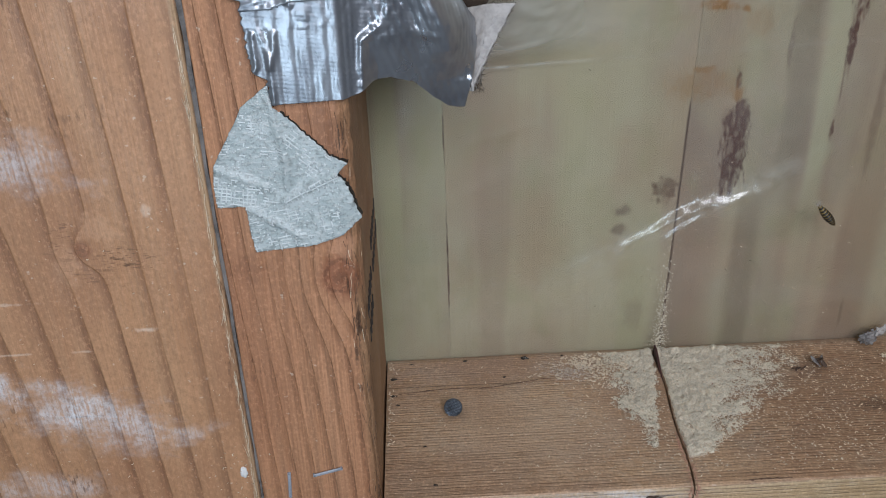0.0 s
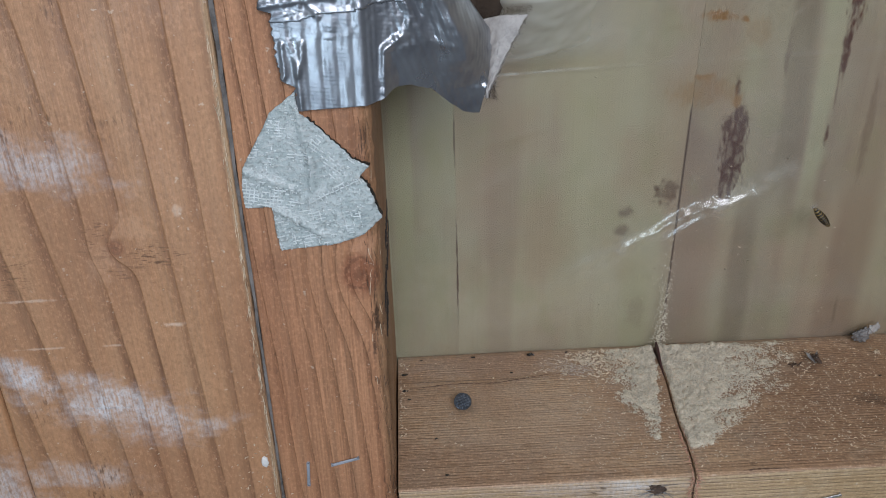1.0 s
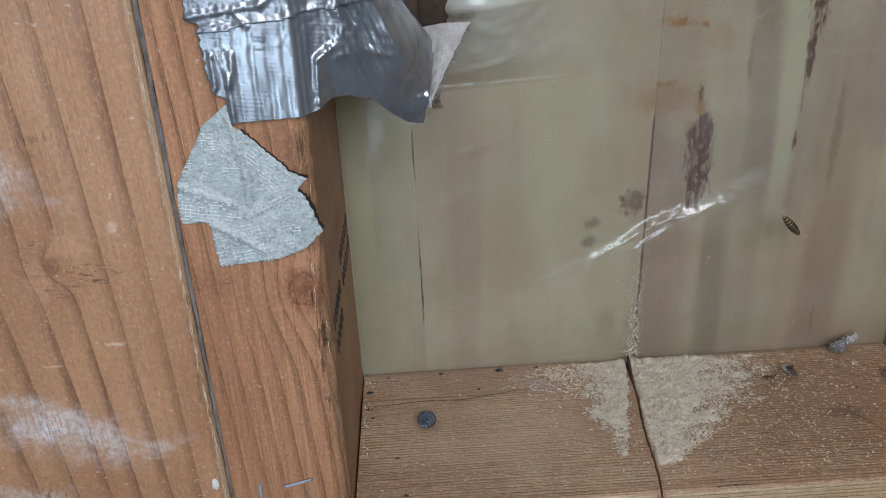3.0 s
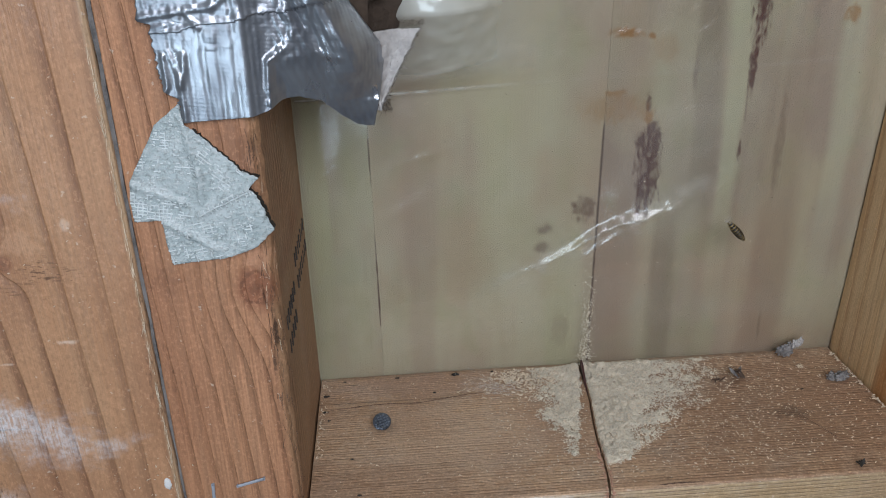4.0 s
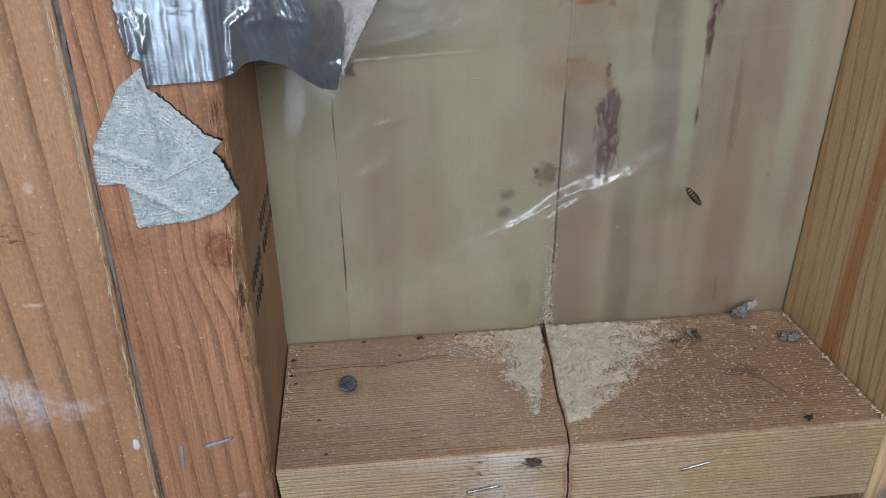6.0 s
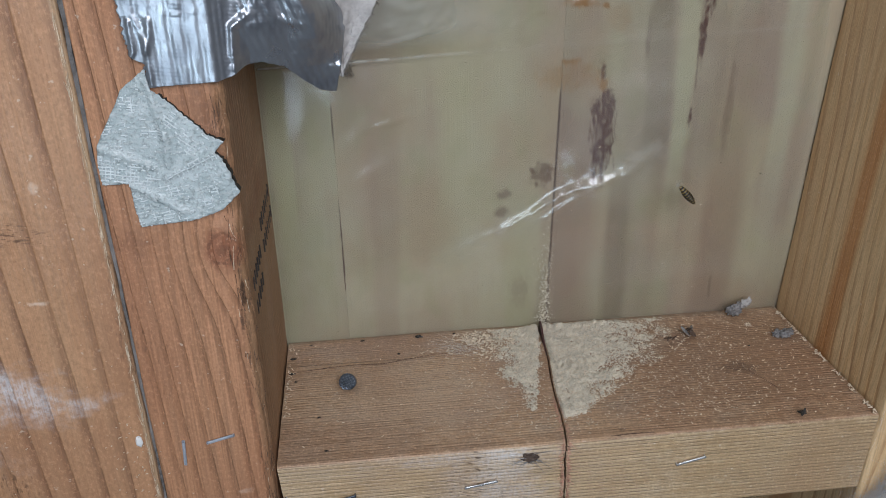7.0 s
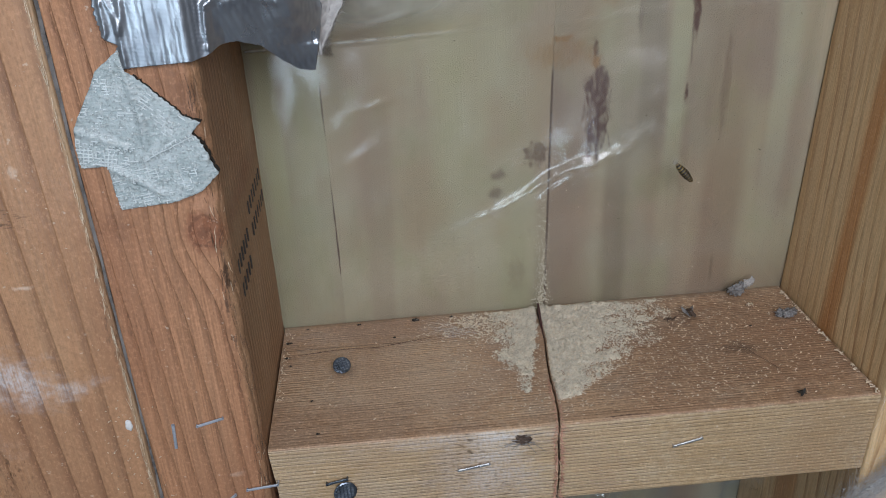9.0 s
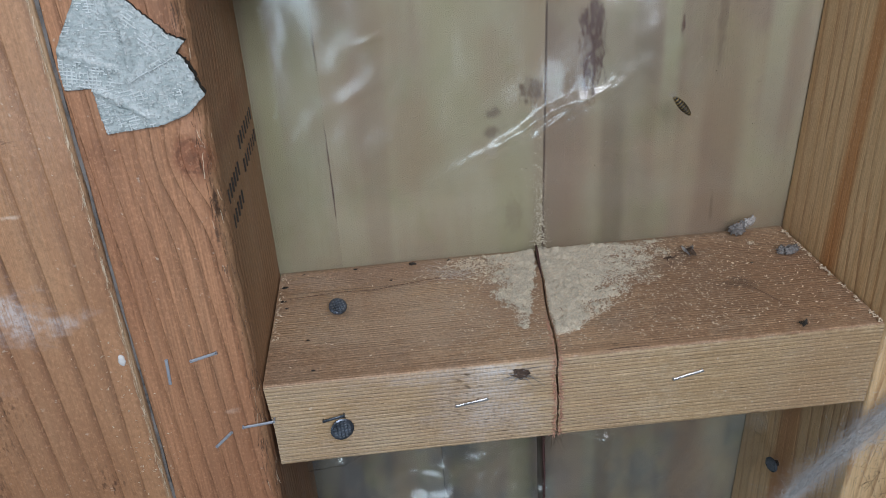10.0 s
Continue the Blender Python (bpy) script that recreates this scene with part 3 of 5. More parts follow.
def grid_sheet(name, us, vs, fn, mat, keep=None):
    nv = len(vs)
    verts = [fn(u, v) for u in us for v in vs]
    faces = []
    for i in range(len(us) - 1):
        for j in range(nv - 1):
            if keep is None or keep((us[i] + us[i + 1]) / 2, (vs[j] + vs[j + 1]) / 2):
                faces.append((i * nv + j, (i + 1) * nv + j, (i + 1) * nv + j + 1, i * nv + j + 1))
    me = mesh_from(name, verts, faces, mat, True)
    bm = bmesh.new()
    bm.from_mesh(me)
    bmesh.ops.delete(bm, geom=[v for v in bm.verts if not v.link_faces], context="VERTS")
    bm.to_mesh(me)
    bm.free()
    return me


def curve_at(table, t):
    for (a, va), (c, vc) in zip(table, table[1:]):
        if t <= c:
            return lerp(va, vc, max(0.0, (t - a) / (c - a)))
    return table[-1][1]


# ---------------------------------------------------------------- the room round the bay
ROOM_X0, ROOM_X1, ROOM_Y0, ROOM_Z0, ROOM_Z1 = -1.9, 1.9, -3.0, -1.15, 1.3


def structure(name, bm, mat, label, category):
    return tagged(part(name, bm, mat), label, category, kind="structure")


structure("floor", box_bm(ROOM_X0, ROOM_X1, ROOM_Y0, 0.12, ROOM_Z0 - 0.1, ROOM_Z0), M_FLOOR, "grey concrete floor of the work room", "floor")
structure("ceiling", box_bm(ROOM_X0, ROOM_X1, ROOM_Y0, 0.12, ROOM_Z1, ROOM_Z1 + 0.1), M_WHITEWALL, "off-white painted plain ceiling", "ceiling")
structure("wall_west", box_bm(ROOM_X0 - 0.1, ROOM_X0, ROOM_Y0, 0.12, ROOM_Z0, ROOM_Z1), M_WHITEWALL, "off-white painted plain side wall", "wall")
# unseen wall, coloured dark so the tape's right half reflects less light
structure("wall_east", box_bm(ROOM_X1, ROOM_X1 + 0.1, ROOM_Y0, 0.12, ROOM_Z0, ROOM_Z1), M_DARKWALL, "unseen side wall, added dark brown to dim reflections", "wall")
WX0, WX1, WZ0, WZ1 = -1.2, -0.3, -0.85, 0.25
wall_south = tagged(new("wall_south"), "off-white painted wall with an open window", "wall", kind="structure")
for x0, x1, z0, z1 in ((ROOM_X0, WX0, ROOM_Z0, ROOM_Z1), (WX1, ROOM_X1, ROOM_Z0, ROOM_Z1), (WX0, WX1, ROOM_Z0, WZ0), (WX0, WX1, WZ1, ROOM_Z1)):
    part("panel", box_bm(x0, x1, ROOM_Y0 - 0.1, ROOM_Y0, z0, z1), M_WHITEWALL, wall_south)
structure("wall_1", box_bm(ROOM_X0, -0.222, -0.002, 0.1, ROOM_Z0, ROOM_Z1), M_WHITEWALL, "plain off-white wall board beside the open bay", "wall")
structure("wall_2", box_bm(0.283, ROOM_X1, -0.002, 0.1, ROOM_Z0, ROOM_Z1), M_WHITEWALL, "plain off-white wall board beside the open bay", "wall")

# ---------------------------------------------------------------- sheathing behind the bay
wall_north = tagged(new("wall_north"), "weathered olive sheathing boards stained by water and rust, shade painted in below", "wall", kind="structure")
def plank_bm(x0, x1, z0, z1, tilt0, tilt1):
    """A board whose long edges may lean: x shifts by the tilt for each metre of height."""
    bm = box_bm(x0, x1, 0.0905, 0.109, z0, z1, 0.00015)
    mid = (x0 + x1) / 2
    for v in bm.verts:
        v.co.x += (tilt0 if v.co.x < mid else tilt1) * v.co.z
    return bm


for x0, x1, z0, z1, t0, t1, base, warm, sh in (
        (-0.06, 0.02998, -0.041, ROOM_Z1, 0, 0, (0.385, 0.365, 0.25), (0.335, 0.285, 0.21), 1.0), (0.03002, 0.12579, -0.041, ROOM_Z1, 0, 0.022, (0.405, 0.358, 0.25), (0.35, 0.275, 0.20), 8.0),
        (0.12582, 0.30, -0.041, ROOM_Z1, 0.022, 0, (0.35, 0.297, 0.212), (0.275, 0.208, 0.158), 15.0),
        # boards below the blocking: dark grey paints in the shade down there
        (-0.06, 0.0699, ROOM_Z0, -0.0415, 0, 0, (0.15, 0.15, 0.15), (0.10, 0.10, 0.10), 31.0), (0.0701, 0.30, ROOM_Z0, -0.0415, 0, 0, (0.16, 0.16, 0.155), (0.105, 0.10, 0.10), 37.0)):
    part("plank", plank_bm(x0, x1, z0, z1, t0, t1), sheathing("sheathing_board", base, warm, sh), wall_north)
structure("backdrop", box_bm(-0.3, 0.4, 0.112, 0.125, ROOM_Z0, ROOM_Z1), M_CRUMB_SHADE, "dark building paper behind the sheathing boards", "wall lining")

# ---------------------------------------------------------------- studs
def stations(z0, z1, a, b, step):
    """0..1 places along a length: close together between a and b, wide elsewhere."""
    zs = [z0] + list(np.arange(a, b, step)) + [z1]
    return [(z - z0) / (z1 - z0) for z in zs]


ST = stations(ROOM_Z0, ROOM_Z1, -0.2, 0.26, 0.003)
LOW, HIGH = (lambda u, v: ROOM_Z0), (lambda u, v: ROOM_Z1)


def lean(p):
    """The studs lean a little and their right edge is worn."""
    p.x += 0.006 * (p.z - 0.05) * 0.2
    wear = max(0.0, fbm(p.z * 70, p.x * 90, 3.0, 4)) * 0.0034
    if p.x > -0.006 and p.y < 0.008:
        p.x -= wear
        p.y += wear * 0.6
    return p


stud = part("stud", timber("stud", "z", profile(-0.0407, 0.0005, -0.0015, 0.0895, (0.0009, 0.0048, 0.001, 0.001), 0.003), (LOW, HIGH), ST, M_STUD, 0.00025, lean, 4.0), None)
tagged(stud, "reddish-brown softwood stud with knot and staples", "stud")
post = part("stud", timber("stud", "z", profile(-0.1295, -0.0419, -0.003, 0.0895, (0.0012, 0.0018, 0.001, 0.001), 0.004), (LOW, HIGH), ST, M_POST, 0.00025, None, 9.0), None)
tagged(post, "wide orange-brown softwood stud with dark growth lines", "stud")
post2 = part("stud", timber("stud", "z", profile(-0.221, -0.1312, -0.001, 0.0895, (0.0012, 0.0022, 0.001, 0.001), 0.006), (LOW, HIGH), ST, M_POST, 0.00025, None, 19.0), None)
tagged(post2, "orange-brown softwood stud beside another stud", "stud")


def lean_right(p):
    p.x += (p.z - 0.0) * 0.045 + (0.089 - p.y) * 0.012
    return p


gap_bm = timber("gap_dust", "z", profile(-0.04205, -0.0407, -0.0006, 0.004, (0.0002, 0.0002, 0.0002, 0.0002), 0.001), (LOW, HIGH), ST, M_GAP, 0.0008, None, 23.0)
tagged(part("gap_dust", gap_bm), "grey dust and old glue packed between two studs", "dust line", kind="structure")

rstud = part("stud", timber("stud", "z", profile(0.2435, 0.2815, -0.001, 0.0895, (0.002, 0.002, 0.001, 0.001), 0.003),
                            (lambda u, v: -0.6, lambda u, v: 0.8), stations(-0.6, 0.8, -0.2, 0.26, 0.004), M_RSTUD, 0.0002, lean_right, 14.0), None)
tagged(rstud, "pale pine stud with an orange resin streak", "stud")

# ---------------------------------------------------------------- the blocking, sawn through
def kerf(u, v):
    """x of the saw cut at depth u and height v."""
    return 0.1138 + 0.094 * u + 0.00035 * math.sin(u * 130) + 0.0003 * math.sin(v * 210)


def jag(u, v, side):
    return (fbm(u * 900, v * 900, side) * 0.0006 + fbm(u * 260, v * 260, side + 5) * 0.0005)


BP = profile(0.0, 0.0895, -0.0385, 0.0, (0.0012, 0.001, 0.001, 0.0016), 0.001)
us = [0, 0.02] + [k / 40 for k in range(2, 38)] + [0.95, 0.965, 0.98, 0.99, 1.0]
block_l = part("wood_block", timber("wood_block", "x", BP, (lambda u, v: 0.0012 + (0.0025 if u < 0.01 else 0.0) * min(1, -v / 0.02) * 0.6, lambda u, v: kerf(u, v) - 0.0004 + jag(u, v, 1.0)), us, M_BLOCK, 0.00022, None, 2.0))
tagged(block_l, "tan softwood blocking piece, sawn through, with nails", "wood block")
block_r = part("wood_block", timber("wood_block", "x", BP, (lambda u, v: kerf(u, v) + 0.0004 + jag(u, v, 3.0), lambda u, v: 0.2422 + 0.0018 * (1 - u / 0.0895) - 0.0018 * (-v / 0.038)), [1 - u for u in reversed(us)], M_BLOCK, 0.00022, None, 6.0))
tagged(block_r, "tan softwood blocking piece, sawn through, dusted with sawdust", "wood block")

for ob in (block_l, block_r):
    ob.data.materials.append(M_BLOCK_FACE)
    for f in ob.data.polygons:
        if f.normal.y < -0.75:
            f.material_index = 1



def split_line(pts, width):
    """A dark torn line in the grain along the block's top."""
    verts, faces = [], []
    n = 90
    for k in range(n + 1):
        x = lerp(pts[0][0], pts[-1][0], k / n)
        y = curve_at(pts, x) + 0.0004 * fbm(x * 500, 2.0)
        w = width * (0.35 + abs(fbm(x * 300, 7.0))) * min(1.0, 6 * k / n, 6 * (1 - k / n))
        verts += [(x, y - w, 0.00032), (x, y, 0.0005), (x, y + w, 0.00032)]
        if k:
            a = 3 * (k - 1)
            faces += [(a, a + 3, a + 4, a + 1), (a + 1, a + 4, a + 5, a + 2)]
    return mesh_from("split_line", verts, faces, M_SPLIT)


part("split_line", split_line([(0.006, 0.0630), (0.020, 0.0650), (0.030, 0.0656), (0.0455, 0.0647), (0.052, 0.0662), (0.0582, 0.0672), (0.0685, 0.0692), (0.080, 0.0690)], 0.00055), None, block_l, "dark torn grain line")
part("split_line", split_line([(0.132, 0.0010), (0.140, 0.0014), (0.150, 0.0010)], 0.0006), None, block_r, "dark torn grain line")

part("scuff", split_line([(0.2040, 0.0400), (0.2085, 0.0300), (0.2125, 0.0215)], 0.0011), None, block_r, "dark scuffed streak")

# ---------------------------------------------------------------- plastic film
FOLD = [(0.055, 0.034), (0.0835, 0.0432), (0.0936, 0.0502), (0.1061, 0.0560), (0.116, 0.0618), (0.1257, 0.0690), (0.1355, 0.0735), (0.1452, 0.0762), (0.1573, 0.0812), (0.1689, 0.0905), (0.1792, 0.0985), (0.20, 0.113)]


def between(x, a, b, c, d):
    """0 up to a, 1 from b to c, 0 from d on."""
    return min(1.0, max(0.0, (x - a) / (b - a))) * min(1.0, max(0.0, (d - x) / (d - c)))


def film_point(x, z):
    y = 0.0868 - 0.0120 * math.exp(-((x - 0.178) / 0.055) ** 2 - ((z - 0.075) / 0.052) ** 2)
    y -= 0.0012 * (fbm(x * 26, z * 20, 2.0) + 0.3)
    # slanting fold: a long upper flank, a short lower one, broken into facets
    d = (z - curve_at(FOLD, x)) / 1.13 + 0.0009 * fbm(x * 85, 1.0, 4.0)
    if -0.012 < d < 0.022:
        w = between(x, 0.080, 0.124, 0.138, 0.18) ** 1.3
        width = 0.0036 + 0.0018 * fbm(x * 75, 6.0, 3.0)
        rise = max(0.0, 1 - d / width) if d > 0 else max(0.0, 1 + d / 0.0022)
        facet = fbm(x * 150 + z * 70, z * 110 - x * 60, 7.0, 2)
        y -= w * (0.0018 * rise * (1 + 0.7 * fbm(x * 120, 0.0, 1.0)) + 0.0008 * facet * math.exp(-(d / 0.006) ** 2))
        # a second, shorter ridge under the crest
        d3 = d + 0.0042 - 0.25 * (x - 0.13)
        y -= between(x, 0.118, 0.128, 0.138, 0.150) * 0.0016 * max(0.0, 1 - abs(d3) / 0.0018)
    # faint folds fanning out above
    for x0, z0, slope, x1, amp, wide in ((0.032, 0.0783, 0.46, 0.075, 0.0004, 0.004), (0.046, 0.1045, 0.30, 0.074, 0.0007, 0.0014), (0.052, 0.093, 0.50, 0.085, 0.0003, 0.004)):
        d2 = z - z0 - slope * (x - x0)
        if abs(d2) < wide * 3:
            y -= amp * (0.6 + fbm(x * 90, z0 * 300, 1.0)) * math.exp(-(d2 / wide) ** 2) * between(x, x0 - 0.01, x0 + 0.01, x1 - 0.02, x1)
    # level crease, the sheet pulled forward above it next to the tape
    c = z - 0.1334 - 0.035 * (x - 0.045)
    y -= 0.0010 * (max(0.0, 1 - c / 0.0024) if c > 0 else max(0.0, 1 + c / 0.0008)) * min(1, max(0.12, (0.12 - x) / 0.06)) * (1 + 0.5 * fbm(x * 140, 5.0, 2.0))
    up = max(0.0, c)
    pull = math.exp(-((x - 0.055) / 0.035) ** 2)
    y -= pull * min(0.055, up * 1.5) * 0.9 + (0.0012 + 0.0022 * pull) * min(1, up / 0.015) * abs(fbm(x * 90, z * 90, 4.0))
    c2 = z - 0.1387 - 0.30 * (x - 0.044)
    y -= 0.0016 * max(0.0, 1 - abs(c2) / 0.0018) * between(x, 0.038, 0.046, 0.062, 0.075)
    y -= min(1.0, up / 0.006) * 0.0014 * max(0.0, 1 - abs(x - 0.06) / 0.07) * abs(fbm(x * 60 + z * 45, z * 150 - x * 40, 11.0))
    # loose and creased below the blocking
    if z < -0.040:
        k = min(1.0, (-0.040 - z) / 0.05)
        y -= k * (0.016 + 0.016 * fbm(x * 13, z * 16, 9.0, 2) + 0.0012 * abs(fbm(x * 60, z * 70, 5.0)))
        y -= k * 0.012 * between(x, 0.118, 0.150, 0.152, 0.23) + k * 0.010 * math.exp(-abs(x - 0.02) / 0.025)
        for z1, slope in ((-0.066, 0.10), (-0.083, 0.16)):
            dd = z - z1 - slope * (x - 0.12) + 0.002 * fbm(x * 40, z1 * 90, 3.0)
            y -= min(1.0, k * 2) * 0.0035 * (max(0.0, 1 - dd / 0.010) if dd > 0 else max(0.0, 1 + dd / 0.0016))
    return Vector((x, min(y, 0.0885), z))


def film_keep(x, z):
    """The film is torn open along the tape's free edge."""
    if z < 0.153:
        return True
    lip = curve_at([(0.153, 0.036), (0.160, 0.043), (0.170, 0.0435), (0.185, 0.035), (0.20, 0.026), (0.23, 0.008), (0.26, -0.01)], z)
    return x > lip + 0.0025 * fbm(z * 160, 2.0, 1.0)


fx = list(np.arange(0.0012, 0.2425, 0.0012))
fz = list(np.arange(-0.60, -0.20, 0.02)) + list(np.arange(-0.20, -0.14, 0.003)) + list(np.arange(-0.14, 0.19, 0.0012)) + list(np.arange(0.19, 0.26, 0.003)) + [0.30, 0.4, 0.5, 0.6]
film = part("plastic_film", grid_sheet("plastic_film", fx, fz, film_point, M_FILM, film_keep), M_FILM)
tagged(film, "clear creased plastic vapour film over the sheathing", "plastic film")

# ---------------------------------------------------------------- silver duct tape over the stud's edge
def tape_left(z):
    base = curve_at([(0.14, -0.0198), (0.1565, -0.0203), (0.1585, -0.0238), (0.165, -0.0248), (0.1755, -0.0252), (0.1775, -0.0246), (0.1785, -0.0280), (0.184, -0.0276), (0.187, -0.0305), (0.26, -0.034)], z)
    return base + 0.0013 * fbm(z * 800, 0.0, 1.0)


def tape_right(z):
    return curve_at([(0.139, 0.0340), (0.150, 0.0366), (0.160, 0.0382), (0.166, 0.0374), (0.179, 0.029), (0.192, 0.018), (0.22, -0.002), (0.26, -0.025)], z)


def tape_bottom(x):
    return curve_at([(-0.03, 0.1492), (0.0, 0.1503), (0.004, 0.1512), (0.0075, 0.1532), (0.0125, 0.1537), (0.019, 0.1512), (0.0245, 0.1452), (0.029, 0.1412), (0.0325, 0.1400), (0.036, 0.1397)], x)


def lap(x):
    """Height of the line where the upper strip lies over the lower one."""
    return 0.1747 + 0.125 * (x + 0.0248) + 0.0004 * math.sin(x * 420)


def ridge(x, z, pts, wide, high):
    """A sharp crease along a broken line, higher in its middle."""
    best = 9.0
    for (ax, az), (cx, cz) in zip(pts, pts[1:]):
        t = min(1.0, max(0.0, ((x - ax) * (cx - ax) + (z - az) * (cz - az)) / ((cx - ax) ** 2 + (cz - az) ** 2)))
        best = min(best, math.hypot(x - lerp(ax, cx, t), z - lerp(az, cz, t)))
    return high * (0.55 + 0.8 * fbm(x * 170, z * 170, high * 9000)) * max(0.0, 1 - best / wide) ** 1.4


CREASES = (
    ([(0.0046, 0.150), (0.0056, 0.1655), (0.0122, 0.1699), (0.0137, 0.1740), (0.0116, 0.1790), (0.0125, 0.186)], 0.0020, 0.0024),
    ([(0.0137, 0.1740), (0.0165, 0.1690), (0.0205, 0.1655), (0.0260, 0.1645)], 0.0020, 0.0010),
    ([(0.0185, 0.186), (0.0180, 0.1780), (0.0160, 0.172)], 0.0016, 0.0010),
    ([(-0.0275, 0.1794), (-0.0153, 0.1808), (-0.0074, 0.1817), (-0.0035, 0.1845)], 0.0015, 0.0011),
    ([(-0.0150, 0.1805), (-0.0118, 0.1760)], 0.0012, 0.0008),
    ([(-0.0240, 0.1765), (-0.0185, 0.1778), (-0.0168, 0.1790)], 0.0010, 0.0008),
    ([(-0.0228, 0.1690), (-0.0228, 0.1600), (-0.0236, 0.1590)], 0.0011, 0.0013),
    ([(-0.0212, 0.1700), (-0.0192, 0.1635), (-0.0190, 0.1500)], 0.0014, 0.0011),
    ([(-0.0172, 0.1690), (-0.0178, 0.1640), (-0.0192, 0.1600)], 0.0014, 0.0007),
    ([(-0.0072, 0.1845), (-0.0078, 0.1820)], 0.0012, 0.0009),
)


def tape_point(u, v):
    z = 0.1424 + (0.255 - 0.1424) * v ** 1.25
    for k in range(2):
        x = lerp(tape_left(z), tape_right(z), u)
        z = tape_bottom(x) + (0.255 - tape_bottom(x)) * v ** 1.25
    y = -0.0036 + 0.0002 * fbm(x * 300, z * 120, 3.0) + 0.00006 * math.sin(x * 1500 + 2 * fbm(x * 60, z * 60, 2.0)) * (x < 0.001)
    # bent sharply round the stud's corner, then hanging free
    if x > -0.0006:
        y += 0.62 * min(x + 0.0006, 0.0052) + 0.30 * max(0.0, x - 0.0046)
        y += 0.0010 * math.sin((x - 0.006) * 210 + z * 60) * min(1.0, max(0.0, (x - 0.005) / 0.01))
    # the lower free part hangs inwards
    if x > 0.005:
        y += 0.34 * max(0.0, 0.166 - z + 0.1 * (x - 0.012)) * min(1.0, (x - 0.005) / 0.004)
        y += 0.00011 * math.sin(x * 2500 + z * 900) * min(1.0, (x - 0.005) / 0.004)
    for pts, wide, high in CREASES:
        y -= ridge(x, z, pts, wide, high)
    y -= 0.0006 * abs(fbm(x * 120, z * 90, 6.0)) * min(1.0, max(0.1, (x + 0.004) / 0.02))
    if z > 0.17:
        y -= 0.0006 * abs(fbm(x * 160, z * 160, 8.0))
    # the free edge is rolled: a rounded ridge, then curled back
    if u > 0.72:
        y -= 0.0040 * math.sin(min(1.0, (u - 0.72) / 0.15) * math.pi / 2) * min(1.0, max(0.0, (z - 0.150) / 0.010))
    if u > 0.85:
        y += 0.014 * ((u - 0.85) / 0.15) ** 1.6 * min(1.0, max(0.0, (z - 0.149) / 0.012))
    return Vector((x, y, z))


def thicken(ob, t):
    md = ob.modifiers.new("thickness", "SOLIDIFY")
    md.thickness, md.offset = t, 1.0
    return ob


tape = tagged(new("duct_tape"), "torn shiny silver duct tape wrinkled over the stud edge", "duct tape")
tus, tvs = [k / 170 for k in range(171)], [k / 190 for k in range(191)]


def tape_low(u, v):
    p = tape_point(u, v)
    return p.z < lap(p.x) + 0.0012


def tape_high(u, v):
    p = tape_point(u, v)
    return p.z > lap(p.x)


def over(u, v):
    """The upper strip, one tape's thickness in front and thicker at its lap."""
    p = tape_point(u, v)
    return p + Vector((0, -0.0004 - 0.0006 * math.exp(-((p.z - lap(p.x)) / 0.0014) ** 2) * between(p.x, -0.03, -0.02, 0.0, 0.012), 0))


thicken(part("lower_strip", grid_sheet("lower_strip", tus, tvs, tape_point, M_TAPE, tape_low), None, tape), 0.00022)
thicken(part("upper_strip", grid_sheet("upper_strip", tus, tvs, over, M_TAPE, tape_high), None, tape), 0.00022)

# ---------------------------------------------------------------- old grey tape remnant
OUT = [(-0.0208, 0.1550), (-0.0200, 0.1486), (-0.0159, 0.1450), (-0.0116, 0.1404), (-0.0058, 0.1340), (-0.0009, 0.1317), (-0.0042, 0.1284), (-0.0022, 0.1260), (-0.0003, 0.1222), (0.0018, 0.1145),
       (-0.0038, 0.1094), (-0.0092, 0.1074), (-0.0148, 0.1057), (-0.0302, 0.1045), (-0.0312, 0.1118), (-0.0313, 0.1194), (-0.0395, 0.1193), (-0.0397, 0.1256), (-0.0387, 0.1322), (-0.0350, 0.1384), (-0.0313, 0.1443), (-0.0288, 0.1490)]
edge = []
for i, (a, c) in enumerate(zip(OUT, OUT[1:] + OUT[:1])):
    n = max(2, int(math.dist(a, c) / 0.0006))
    rough_edge = 0.0009 if 0 < i < 9 else 0.0003
    for k in range(n):
        p = (lerp(a[0], c[0], k / n), lerp(a[1], c[1], k / n))
        if i == 9 and k == 0:
            rim_end = len(edge)
        edge.append((p[0] + rough_edge * fbm(p[0] * 800, p[1] * 800, 2.0), p[1] + rough_edge * fbm(p[0] * 800, p[1] * 800, 9.0)))


def inside(x, z, poly):
    hit = False
    for (x0, z0), (x1, z1) in zip(poly, poly[1:] + poly[:1]):
        if (z0 > z) != (z1 > z) and x < (x1 - x0) * (z - z0) / (z1 - z0) + x0:
            hit = not hit
    return hit


